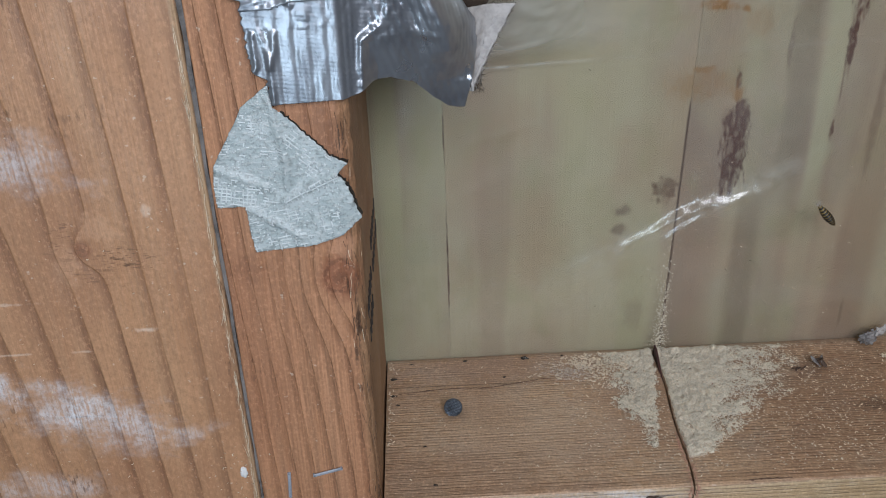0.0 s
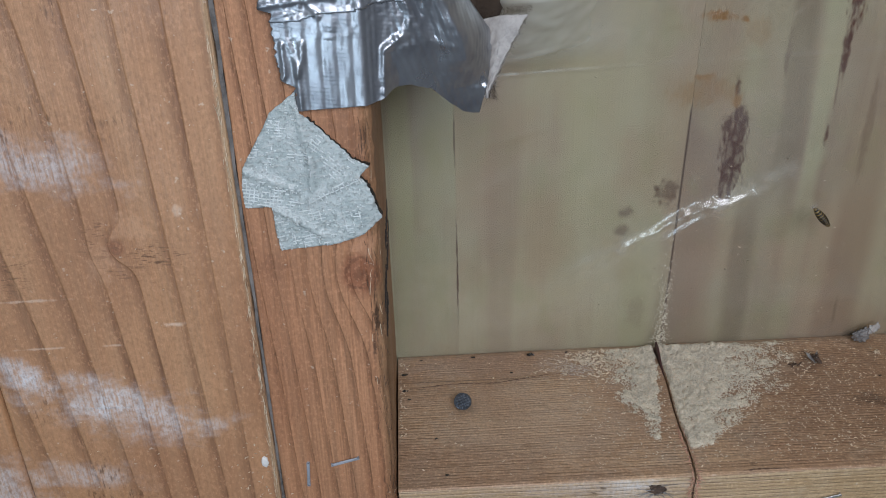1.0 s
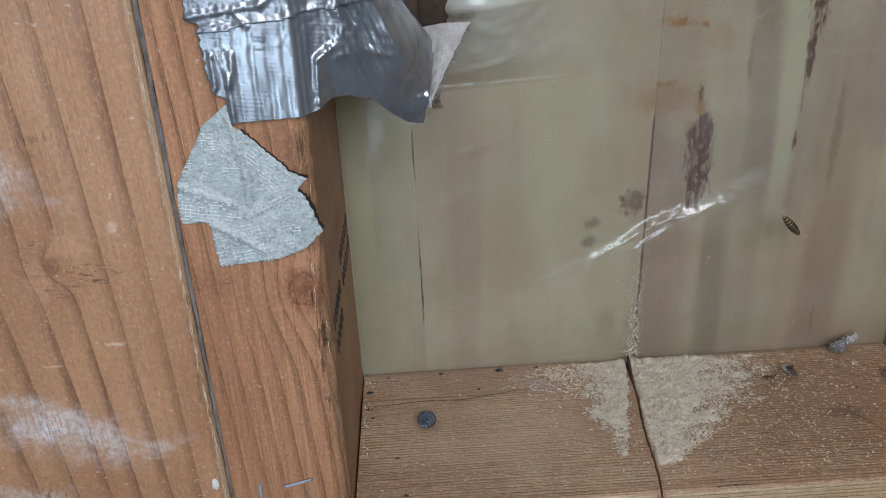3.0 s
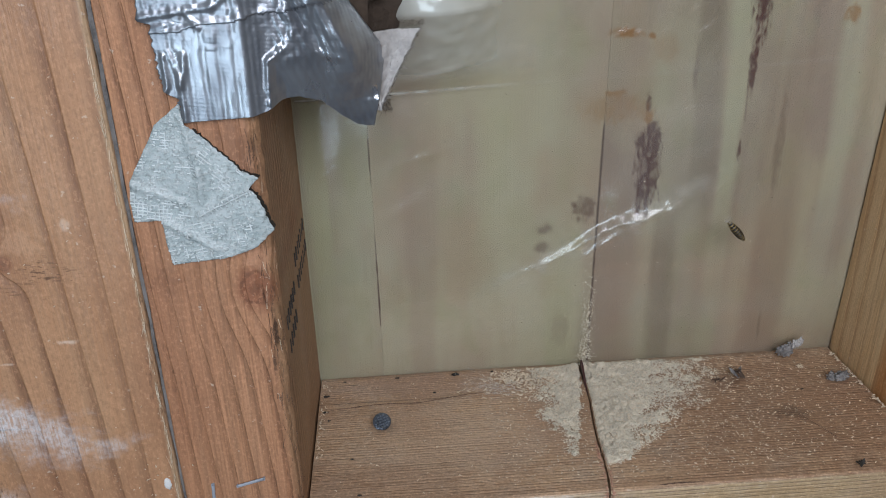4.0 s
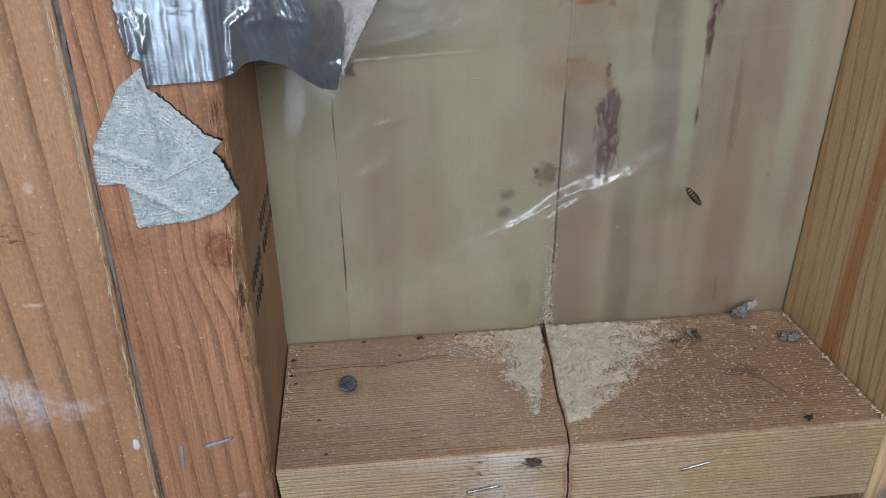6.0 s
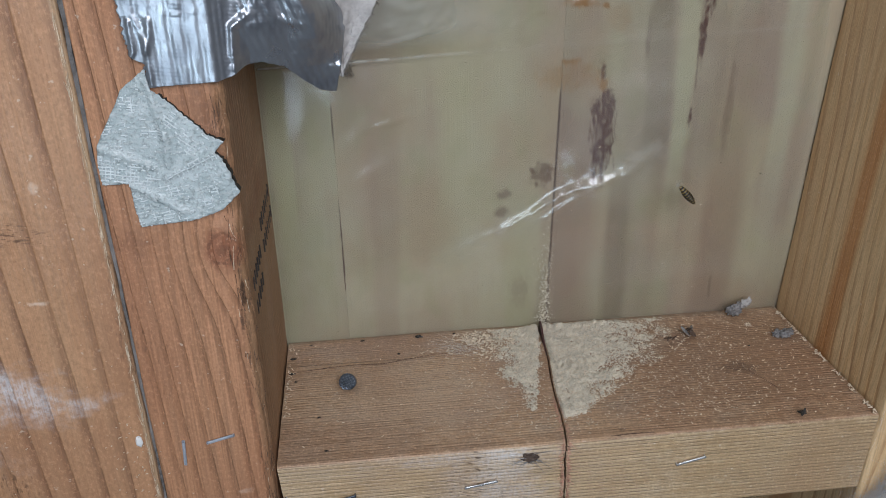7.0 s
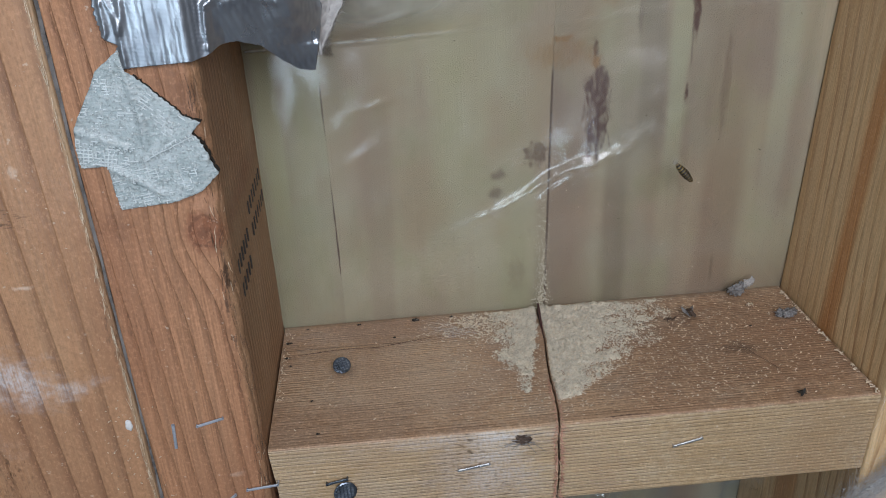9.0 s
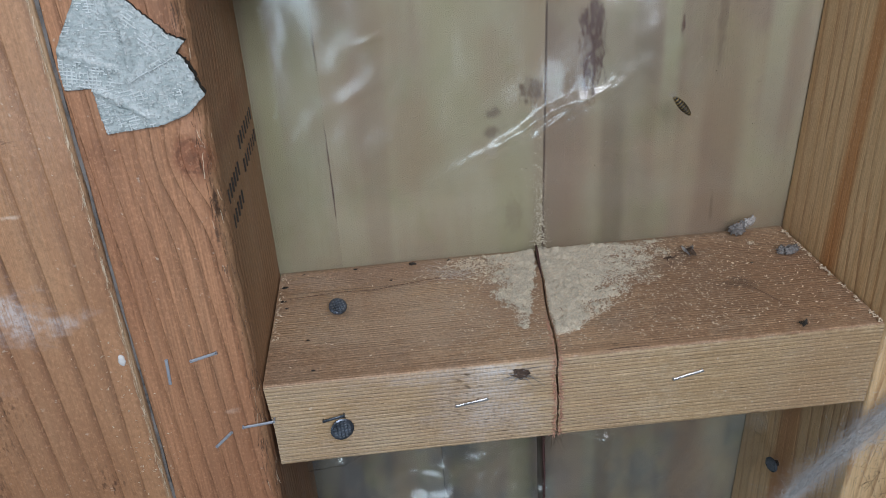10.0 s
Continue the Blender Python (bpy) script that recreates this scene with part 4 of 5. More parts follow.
def glue_y(x, z):
    y = -0.0026 - 0.0008 * abs(fbm(x * 130, z * 130, 1.0)) - 0.00025 * fbm(x * 700, z * 700, 4.0)
    for sx, sz, ex, ez in ((-0.0207, 0.1500, -0.0184, 0.1336), (-0.0184, 0.1336, -0.0186, 0.1244), (-0.0205, 0.1206, -0.0120, 0.1250), (-0.0120, 0.1250, -0.0044, 0.1283), (-0.0382, 0.1311, -0.0240, 0.1247),
                           (-0.0308, 0.1190, -0.0239, 0.1143), (-0.0239, 0.1143, -0.0159, 0.1090)):
        t = min(1.0, max(0.0, ((x - sx) * (ex - sx) + (z - sz) * (ez - sz)) / ((ex - sx) ** 2 + (ez - sz) ** 2)))
        d = math.hypot(x - lerp(sx, ex, t), z - lerp(sz, ez, t))
        y -= 0.0011 * math.exp(-(d / 0.0009) ** 2)
    lift = max(0.0, (x + 0.010 + 0.45 * (0.131 - z)) / 0.012)
    if x > -0.0005:
        y += 0.0006
    return y - 0.0013 * min(1.0, lift) ** 2


inner = [Vector((x + random.uniform(-2e-4, 2e-4), z + random.uniform(-2e-4, 2e-4))) for x in np.arange(-0.041, 0.004, 0.0009) for z in np.arange(0.103, 0.157, 0.0009) if inside(x, z, edge)]
flat = [Vector(p) for p in edge] + inner
loop = [(i, (i + 1) % len(edge)) for i in range(len(edge))]
res = geometry.delaunay_2d_cdt(flat, loop, [], 1, 1e-7)
glue_me = mesh_from("tape_remnant", [(p.x, glue_y(p.x, p.y), p.y) for p in res[0]], [tuple(reversed(f)) for f in res[2]], M_GLUE, True)
remnant = part("tape_remnant", glue_me)
thicken(remnant, 0.0003)
# thin black strip beside the torn edge, modelled as its cast shadow
rim = edge[14:rim_end + 2]
rim_v, rim_f = [], []
for k, (ex, ez) in enumerate(rim):
    w = 0.0001 + 0.0009 * abs(fbm(k * 0.35, 4.0, 1.0))
    rim_v += [(ex - 0.0005, -0.0020, ez - 0.0003), (ex + w, -0.0020 + (0.0011 if ex > -0.002 else 0.0), ez + w * 0.7), (ex + w * 0.4, -0.0027, ez + w * 0.2)]
    if k:
        a = 3 * (k - 1)
        rim_f += [(a, a + 2, a + 5, a + 3), (a + 2, a + 1, a + 4, a + 5)]
part("edge_shadow", mesh_from("edge_shadow", rim_v, rim_f, M_CRUMB_SHADE), None, remnant, "black strip painting the torn edge's shadow")


def threads(poly, angle, pitch, gap, density, seed, width=0.00046):
    """Raised scrim threads over one folded panel of the old tape, in two directions."""
    verts, faces = [], []
    cx, cz = sum(p[0] for p in poly) / len(poly), sum(p[1] for p in poly) / len(poly)
    for turn, spacing in ((angle, pitch), (angle + 90, gap)):
        ca, sa = math.cos(radians(turn)), math.sin(radians(turn))
        for i in range(-int(0.02 / spacing), int(0.02 / spacing) + 1):
            last = None
            for k in range(-50, 51):
                a, off = k * 0.0004, i * spacing + 0.0006 * fbm(k * 0.06 + seed, i * 3.1, 2.0)
                x, z = cx + ca * a - sa * off, cz + sa * a + ca * off
                if not inside(x, z, poly) or not inside(x, z, edge) or fbm(x * 210 + seed, z * 210, 3.0) + 0.9 * fbm(x * 1100, z * 1100, seed) > density:
                    last = None
                    continue
                n, y, b0 = Vector((-sa, 0, ca)) * width / 2, glue_y(x, z), len(verts)
                verts += [Vector((x, y - 0.0002, z)) - n, Vector((x, y - 0.00068, z)), Vector((x, y - 0.0002, z)) + n]
                if last is not None:
                    faces += [(last, b0, b0 + 1, last + 1), (last + 1, b0 + 1, b0 + 2, last + 2)]
                last = b0
    return mesh_from("threads", verts, faces, M_THREAD, True)


PANELS = (
    ([(-0.042, 0.132), (-0.0186, 0.1244), (-0.0184, 0.1336), (-0.0207, 0.156), (-0.035, 0.150)], -6, 0.0009, 0.0023, -0.08, 1.0),
    ([(-0.0180, 0.1336), (-0.0180, 0.1262), (-0.0045, 0.1290), (0.0, 0.133), (-0.0200, 0.1500)], -42, 0.0011, 0.0019, -0.02, 2.0),
    ([(-0.042, 0.1305), (-0.0205, 0.1242), (-0.0215, 0.1190), (-0.042, 0.1185)], -10, 0.0011, 0.0012, 0.16, 3.0),
    ([(-0.0205, 0.1216), (-0.0120, 0.1257), (-0.0040, 0.1292), (-0.0030, 0.1262), (-0.0118, 0.1224), (-0.0195, 0.1190)], 24, 0.0016, 0.0017, 0.9, 4.0),
    ([(-0.0310, 0.1190), (-0.0200, 0.1185), (-0.0118, 0.1215), (-0.004, 0.1245), (-0.004, 0.112), (-0.016, 0.105), (-0.031, 0.104)], 9, 0.0012, 0.0024, 0.0, 5.0),
)
for poly, angle, pitch, gap, density, seed in PANELS:
    part("threads", threads(poly, angle, pitch, gap, density, seed), None, remnant, "pale woven scrim threads")
tagged(remnant, "faded grey tape remnant with torn threads on the stud", "tape remnant")


# ---------------------------------------------------------------- nails and staples
def nail(name, head_at, face, r, length, label, squash=1.0):
    """A nail whose waffle-faced head looks along face."""
    thing = tagged(new(name), label, "nail")
    m = Matrix.Translation(head_at) @ Vector(face).to_track_quat("Z", "Y").to_matrix().to_4x4() @ Matrix.Diagonal((1, squash, 1, 1))
    bm = bmesh.new()
    rings = [(0.0, 0.0), (0.35, 0.0), (0.7, 0.0), (0.9, -0.0001), (1.0, -0.0004), (0.98, -0.0009), (0.5, -0.0012)]
    vs = []
    for q, h in rings:
        vs.append([bm.verts.new((q * r * math.cos(a), q * r * math.sin(a), h + 0.00012 * fbm(q * 4 + a, a * 2))) for a in [2 * math.pi * k / 28 for k in range(28)]] if q else [bm.verts.new((0, 0, h))])
    for a, c in zip(vs, vs[1:]):
        for k in range(28):
            if len(a) == 1:
                bm.faces.new((a[0], c[k], c[(k + 1) % 28]))
            else:
                bm.faces.new((a[k], c[k], c[(k + 1) % 28], a[(k + 1) % 28]))
    bm.transform(m)
    head = part("head", bm, M_STEEL, thing)
    waffle = bmesh.new()
    step = r * 0.30
    for i in range(-3, 4):
        for j in range(-3, 4):
            if math.hypot(i, j) * step < r * 0.82:
                q = bmesh.ops.create_cone(waffle, cap_ends=True, segments=4, radius1=step * 0.58, radius2=step * 0.34, depth=0.0008)
                bmesh.ops.transform(waffle, matrix=Matrix.Translation((i * step, j * step, 0.00018)) @ Matrix.Rotation(radians(45), 4, "Z"), verts=q["verts"])
    waffle.transform(m)
    part("waffle_face", waffle, M_WAFFLE, head)
    bm = bmesh.new()
    q = bmesh.ops.create_cone(bm, cap_ends=True, segments=12, radius1=r * 0.4, radius2=r * 0.42, depth=length)
    bm.transform(m @ Matrix.Translation((0, 0, -0.001 - length / 2)))
    part("shank", bm, M_STEEL, thing)
    return thing


nail("nail", (0.0290, 0.0490, 0.0032), (0.34, -0.60, 0.72), 0.0041, 0.006, "dull grey nail with waffle head driven askew into the block", 0.9)
n2 = nail("nail", (0.0288, -0.0022, -0.0222), (0.22, -0.92, 0.10), 0.0046, 0.006, "dark nail with waffle head in the block's face", 1.0)
nail("nail", (0.2345, 0.0500, -0.1160), (-0.95, -0.25, 0.1), 0.0042, 0.006, "dark bluish nail head set in the pine stud", 0.9)


def rod(bm, a, c, w, t, up):
    a, c, up = Vector(a), Vector(c), Vector(up)
    d = (c - a).normalized()
    s = d.cross(up).normalized() * w / 2
    h = up.normalized() * t / 2
    ring = []
    for p in (a, c):
        ring.append([bm.verts.new(p + s * i + h * j) for i, j in ((-1, -0.5), (-0.5, -1), (0.5, -1), (1, -0.5), (1, 0.5), (0.5, 1), (-0.5, 1), (-1, 0.5))])
    for k in range(8):
        bm.faces.new((ring[0][k], ring[0][(k + 1) % 8], ring[1][(k + 1) % 8], ring[1][k]))
    bm.faces.new(ring[0][::-1])
    bm.faces.new(ring[1])


def staple(a, c, y, mat, label):
    thing = tagged(new("staple"), label, "staple", "staples in the timber")
    bm = bmesh.new()
    rod(bm, (a[0], y, a[1]), (c[0], y, c[1]), 0.0011, 0.0006, (0, 1, 0))
    part("crown", bm, mat, thing)
    for p in (a, c):
        bm = bmesh.new()
        rod(bm, (p[0], y - 0.0003, p[1]), (p[0], y + 0.006, p[1]), 0.0011, 0.0006, (c[0] - a[0], 0, c[1] - a[1]))
        part("leg", bm, mat, thing)
    return thing


staple((-0.0220, 0.0165), (-0.0123, 0.0190), -0.0022, M_STAPLE, "dull grey staple pressed into the reddish stud")
staple((-0.0305, 0.0180), (-0.0312, 0.0075), -0.0020, M_STAPLE, "dull grey staple pressed into the reddish stud")
staple((-0.0200, -0.0240), (-0.0132, -0.0178), -0.0020, M_STAPLE, "dull grey staple pressed into the reddish stud")
staple((-0.0085, -0.0158), (0.0035, -0.0146), -0.0024, M_STAPLE, "grey staple bridging the stud and the block")
staple((0.0735, -0.0176), (0.0860, -0.0156), -0.0010, M_BRIGHT, "bright staple in the block's front face")
staple((0.1600, -0.0157), (0.1715, -0.0129), -0.0010, M_BRIGHT, "bright staple in the block's front face")
staple((0.0218, -0.0180), (0.0300, -0.0162), -0.0012, M_STEEL, "dull staple bent above a nail head")

# ---------------------------------------------------------------- lumber stamp on the stud's side: plain bars
stamp = tagged(new("lumber_stamp"), "faded black ink stamp on the stud's side face", "stamp")
bm_rows = ((0.010, 0.036, 0.0745, 6), (0.012, 0.034, 0.0640, 5), (0.047, 0.082, 0.0810, 7), (0.050, 0.084, 0.0705, 7))
for y0, y1, z0, n in bm_rows:
    for k in range(n):
        yy = lerp(y0, y1, k / (n - 1))
        z1 = z0 + 0.0004 * fbm(k * 3.1, z0 * 900)
        part("bar", box_bm(0.0003 + 0.0012 * (z1 - 0.05), 0.00075 + 0.0012 * (z1 - 0.05), yy - 0.0006, yy + 0.0006, z1 - 0.0026, z1 + 0.0026), M_INK, stamp)

# ---------------------------------------------------------------- saw blade standing in the cut
blade_bm = bmesh.new()
prof_b = [(0.058, -0.150), (0.058, -0.012), (0.066, -0.001), (0.079, 0.0045), (0.0845, 0.0045), (0.0845, -0.150)]
teeth = []
for k in range(46):
    z = -0.150 + 0.003 * k
    teeth += [(0.058, z), (0.0565, z + 0.002)]
prof_b = teeth + prof_b[2:]
lo = [blade_bm.verts.new((kerf(u, v) - 0.0004, u, v)) for u, v in prof_b]
hi = [blade_bm.verts.new((kerf(u, v) + 0.0004, u, v)) for u, v in prof_b]
blade_bm.faces.new(lo)
blade_bm.faces.new(hi[::-1])
for k in range(len(lo)):
    blade_bm.faces.new((lo[k], hi[k], hi[(k + 1) % len(lo)], lo[(k + 1) % len(lo)]))
tagged(part("saw_blade", blade_bm, M_BLADE), "thin dark red saw blade standing in the cut", "saw blade")


# ---------------------------------------------------------------- fibres
def strands(name, count, root, way, length, spread, width, mat, seed, droop=0.3, segs=4):
    """Many thin curved fibres in one mesh. root, way: functions of a random generator."""
    rnd = random.Random(seed)
    verts, faces = [], []
    for _ in range(count):
        p, d = Vector(root(rnd)), Vector(way(rnd)).normalized()
        ln = length * rnd.uniform(0.4, 1.3)
        bendv = Vector((rnd.gauss(0, 1), rnd.gauss(0, 1), rnd.gauss(0, 1))) * spread
        side = d.cross(Vector((rnd.gauss(0, 1), rnd.gauss(0, 1), rnd.gauss(0, 1)))).normalized() * width / 2
        side2 = d.cross(side).normalized() * width / 2
        base = len(verts)
        for k in range(segs + 1):
            f = k / segs
            c = p + (d + bendv * f) * ln * f + Vector((0, 0, -droop * ln * f * f))
            s = 1.0 - 0.6 * f
            verts += [c + side * s, c - side * s * 0.5 + side2 * s, c - side * s * 0.5 - side2 * s]
        for k in range(segs):
            a = base + 3 * k
            for i in range(3):
                j = (i + 1) % 3
                faces.append((a + i, a + j, a + 3 + j, a + 3 + i))
    return mesh_from(name, verts, faces, mat)


def lump(name, centre, radii, amp, freq, mat, seed, sub=4):
    bm = bmesh.new()
    bmesh.ops.create_icosphere(bm, subdivisions=sub, radius=1.0)
    for v in bm.verts:
        n = v.co.copy()
        k = 1 + amp * fbm(n.x * freq + seed, n.y * freq, n.z * freq, 4)
        v.co = Vector((centre[0] + n.x * radii[0] * k, centre[1] + n.y * radii[1] * k, centre[2] + n.z * radii[2] * k))
    me = bpy.data.meshes.new(name)
    bm.to_mesh(me)
    bm.free()
    me.materials.append(mat)
    me.polygons.foreach_set("use_smooth", [True] * len(me.polygons))
    return me


# insulation pushing out behind the tape's free edge
nest = tagged(new("insulation_tuft"), "dusty white insulation tuft poking out behind the tape", "insulation")
# the dark lump fills the torn hole and supplies its shade as colour
part("hole_shade_lint", lump("hole_shade_lint", (0.024, 0.048, 0.190), (0.021, 0.022, 0.036), 0.7, 2.5, M_DARKFLUFF, 3.0), None, nest, "dark brown lint lump standing in for the shaded hole")
part("lint_fibres", strands("lint_fibres", 500, lambda r: (0.033 + r.uniform(0, 0.008), 0.034 + r.uniform(0, 0.010), 0.168 + r.uniform(-0.004, 0.02)), lambda r: (r.gauss(0.5, 0.6), r.gauss(-0.3, 0.5), r.gauss(0, 0.8)), 0.0014, 0.6, 0.00013, M_DARKFLUFF, 5), None, nest)
P1, P2, P3 = Vector((0.0362, 0.0175, 0.1448)), Vector((0.0352, 0.020, 0.1690)), Vector((0.0520, 0.030, 0.1680))


def felt_point(u, v):
    p = P1.lerp(P2, v).lerp(P1.lerp(P3, v), u * (0.9 + 0.15 * fbm(v * 9, 1.0)))
    p.y += 0.0025 * math.sin(u * 3.0) - 0.002 * abs(fbm(p.x * 300, p.z * 300, 2.0))
    p.x += 0.0006 * fbm(p.z * 900, u * 5, 3.0)
    return p


felt = part("white_wool", grid_sheet("white_wool", [k / 24 for k in range(25)], [k / 40 for k in range(41)], felt_point, M_LINT), None, nest)
thicken(felt, 0.0008)
part("edge_fibres", strands("edge_fibres", 700, lambda r: felt_point(0.75 + 0.28 * r.random(), r.uniform(0.05, 1.0)), lambda r: (r.gauss(0.6, 0.5), r.gauss(-0.2, 0.4), r.gauss(0.3, 0.6)), 0.0009, 0.8, 0.00007, M_LINT, 16), None, nest)
part("dusty_fibres", strands("dusty_fibres", 420, lambda r: felt_point(0.92 + 0.12 * r.random(), r.uniform(0.0, 1.0)), lambda r: (r.gauss(0.5, 0.5), r.gauss(0, 0.4), r.gauss(0.3, 0.6)), 0.0006, 0.8, 0.00008, M_DARKFLUFF, 17), None, nest)
part("dusty_lip", strands("dusty_lip", 420, lambda r: P2.lerp(P3, r.random()) + Vector((0, 0.001, 0.0005 + r.uniform(0, 0.002))), lambda r: (r.gauss(0.4, 0.6), r.gauss(0, 0.4), r.gauss(0.2, 0.6)), 0.0006, 0.8, 0.00008, M_DARKFLUFF, 18), None, nest)
part("tip_fibres", strands("tip_fibres", 35, lambda r: (0.0435 + r.uniform(0, 0.003), 0.020 + r.uniform(-0.002, 0.004), 0.164 + r.uniform(-0.002, 0.003)), lambda r: (r.gauss(1.0, 0.2), r.gauss(0.2, 0.2), r.gauss(0.35, 0.25)), 0.0022, 0.7, 0.00006, M_LINT, 7), None, nest)
part("brown_tip", strands("brown_tip", 160, lambda r: (0.0365 + r.uniform(0, 0.003), 0.020 + r.uniform(0, 0.004), 0.1455 + r.uniform(-0.002, 0.003)), lambda r: (r.gauss(0.4, 0.5), r.gauss(0, 0.4), r.gauss(0, 0.7)), 0.0014, 0.9, 0.00016, M_DARKFLUFF, 8), None, nest)

part("torn_flap", lump("torn_flap", (0.0485, 0.042, 0.1930), (0.0120, 0.005, 0.0170), 0.75, 1.9, M_FILM, 4.0, 5), None, film, "crumpled torn film puff")

# glass wool hanging in front of the pine stud
web = tagged(new("glass_wool_strand"), "pale glass wool strand hanging before the pine stud", "insulation")
A, B = Vector((0.264, -0.008, -0.017)), Vector((0.212, -0.004, -0.088))
axis_w = (B - A).normalized()


side_w = axis_w.cross(Vector((0, 1, 0))).normalized()
M_MAT, nt, b = material("matted_glass_wool", 0.6)
co = place(nt)[0]
tuft = grain(nt, co, 900, 900, 900, detail=4.0, rough=0.7)
nt.links.new(blend(nt, span(nt, tuft, 0.35, 0.65), (0.36, 0.36, 0.365), (0.56, 0.555, 0.555)), b.inputs["Base Color"])
put(nt, b.inputs["Alpha"], calc(nt, "MULTIPLY", span(nt, tuft, 0.38, 0.66, 0.0, 0.8), span(nt, grain(nt, co, 160, 160, 160, detail=3.0), 0.3, 0.5, 0.35, 1.0)))
bump(nt, b, tuft, 0.9, 0.0008)


def web_width(f):
    return 0.0074 * (1 - 0.72 * f) * (1 + 0.22 * math.sin(f * 17))


def web_point(u, v):
    """Matted body: u round the strand, v along it."""
    a, f = 2 * math.pi * u, -0.12 + 1.2 * v
    w = 0.52 * web_width(f) * (1 + 0.35 * fbm(math.cos(a) * 1.5, math.sin(a) * 1.5, f * 14, 4)) * min(1.0, 6 * (1 - v))
    mid = A + (B - A) * f + side_w * 0.0016 * math.sin(f * 6.0)
    return mid + side_w * math.cos(a) * w + Vector((0, 1, 0)) * math.sin(a) * w * 0.55


def web_root(r):
    f = r.uniform(-0.12, 1.1)
    w = web_width(f) * math.sqrt(r.random()) * 1.15
    a = r.uniform(0, 6.283)
    return A + (B - A) * f + side_w * (math.cos(a) * w + 0.0016 * math.sin(f * 6.0)) + Vector((0, 1, 0)) * math.sin(a) * w * 0.65


part("matted_wool", grid_sheet("matted_wool", [k / 40 for k in range(41)], [k / 120 for k in range(121)], web_point, M_MAT), None, web)
part("wool_fringe", strands("wool_fringe", 7000, web_root, lambda r: axis_w * r.choice((-1, 1)) + Vector((r.gauss(0, 0.35), r.gauss(0, 0.3), r.gauss(0, 0.35))), 0.0062, 0.8, 0.00005, M_MATFIBRE, 11, 0.05), None, web)
part("glints", strands("glints", 160, web_root, lambda r: (r.gauss(0, 1), r.gauss(0, 0.5), r.gauss(0, 1)), 0.0007, 0.2, 0.00016, M_BRIGHT, 13, 0.0, 2), None, web)
part("dirty_fibres", strands("dirty_fibres", 90, lambda r: (0.244 + r.uniform(0, 0.02), -0.004 + r.uniform(0, 0.004), -0.075 + r.uniform(-0.03, 0.02)), lambda r: (r.gauss(0, 1), r.gauss(0, 0.3), r.gauss(0, 1)), 0.010, 0.6, 0.00012, M_DARKFLUFF, 12), None, web)

# thin lint lying on the block
lint = tagged(part("lint", strands("lint", 120, lambda r: (0.084 + r.gauss(0, 0.0045), 0.0715 + r.gauss(0, 0.0032), 0.0006 + r.uniform(0, 0.001)), lambda r: (r.gauss(-1.0, 0.8), r.gauss(0.1, 0.35), r.uniform(-0.02, 0.06)), 0.010, 0.35, 0.00006, M_PALELINT, 15, 0.0)), "wisp of grey lint lying on the block", "lint")


# ---------------------------------------------------------------- sawdust
DENSE_R = [(0.012, 0.1170), (0.0165, 0.1225), (0.034, 0.1345), (0.054, 0.1450), (0.0715, 0.1525), (0.09, 0.1535)]
SPARSE_R = [(0.010, 0.1200), (0.029, 0.1420), (0.051, 0.1710), (0.073, 0.1870), (0.09, 0.1890)]
DENSE_L = [(0.018, 0.1085), (0.0225, 0.1045), (0.0345, 0.1050), (0.050, 0.1000), (0.066, 0.1050), (0.078, 0.1105), (0.09, 0.1060)]
SPARSE_L = [(0.018, 0.1050), (0.030, 0.1000), (0.050, 0.0940), (0.066, 0.0930), (0.080, 0.0850), (0.09, 0.0840)]


def heap(x, y):
    """0..1: how thick the sawdust lies at a place on the block."""
    k = kerf(y, 0.0)
    if x > k:
        dense, sparse, near = curve_at(DENSE_R, y), curve_at(SPARSE_R, y), min(1.0, max(0.0, (y - 0.012) / 0.006))
        t = (x - dense) / (sparse - dense)
    else:
        dense, sparse, near = curve_at(DENSE_L, y), curve_at(SPARSE_L, y), min(1.0, max(0.0, (y - 0.018) / 0.005))
        t = (dense - x) / (dense - sparse)
        near *= 0.94 * min(1.0, max(0.0, (y - 0.05) / 0.012 + (k - 0.0040 - x + 0.003 * fbm(x * 150, y * 150, 8.0)) / 0.0018))
    inner = min(1.0, abs(x - dense) / 0.008)
    return max(0.0, 0.62 - 0.60 * t if t > 0 else 0.62 + 0.38 * inner) * near


def heap_h(x, y):
    h = heap(x, y) + 1.0 * fbm(x * 110, y * 130, 2.0, 4) + 0.9 * fbm(x * 420, y * 420, 5.0, 3) - 0.36
    d = abs(x - kerf(y, 0.0))
    return h * min(1.0, max(-0.2, (d - 0.0006) / 0.001))


def heap_point(x, y):
    h = heap_h(x, y)
    return Vector((x, y, 0.0002 + 0.0019 * max(-0.1, h - 0.16) + 0.0010 * max(0.0, h) * fbm(x * 1500, y * 1500, 7.0)))


dust = tagged(new("sawdust"), "pale fresh sawdust heaped along the saw cut", "sawdust", kind="stuff")
part("heap", grid_sheet("heap", list(np.arange(0.078, 0.205, 0.0006)), list(np.arange(0.010, 0.0868, 0.0006)), heap_point, M_DUST, lambda x, y: heap(x, y) > 0.12 and heap_h(x, y) > 0.16 and abs(x - kerf(y, 0)) > 0.0009), None, dust)


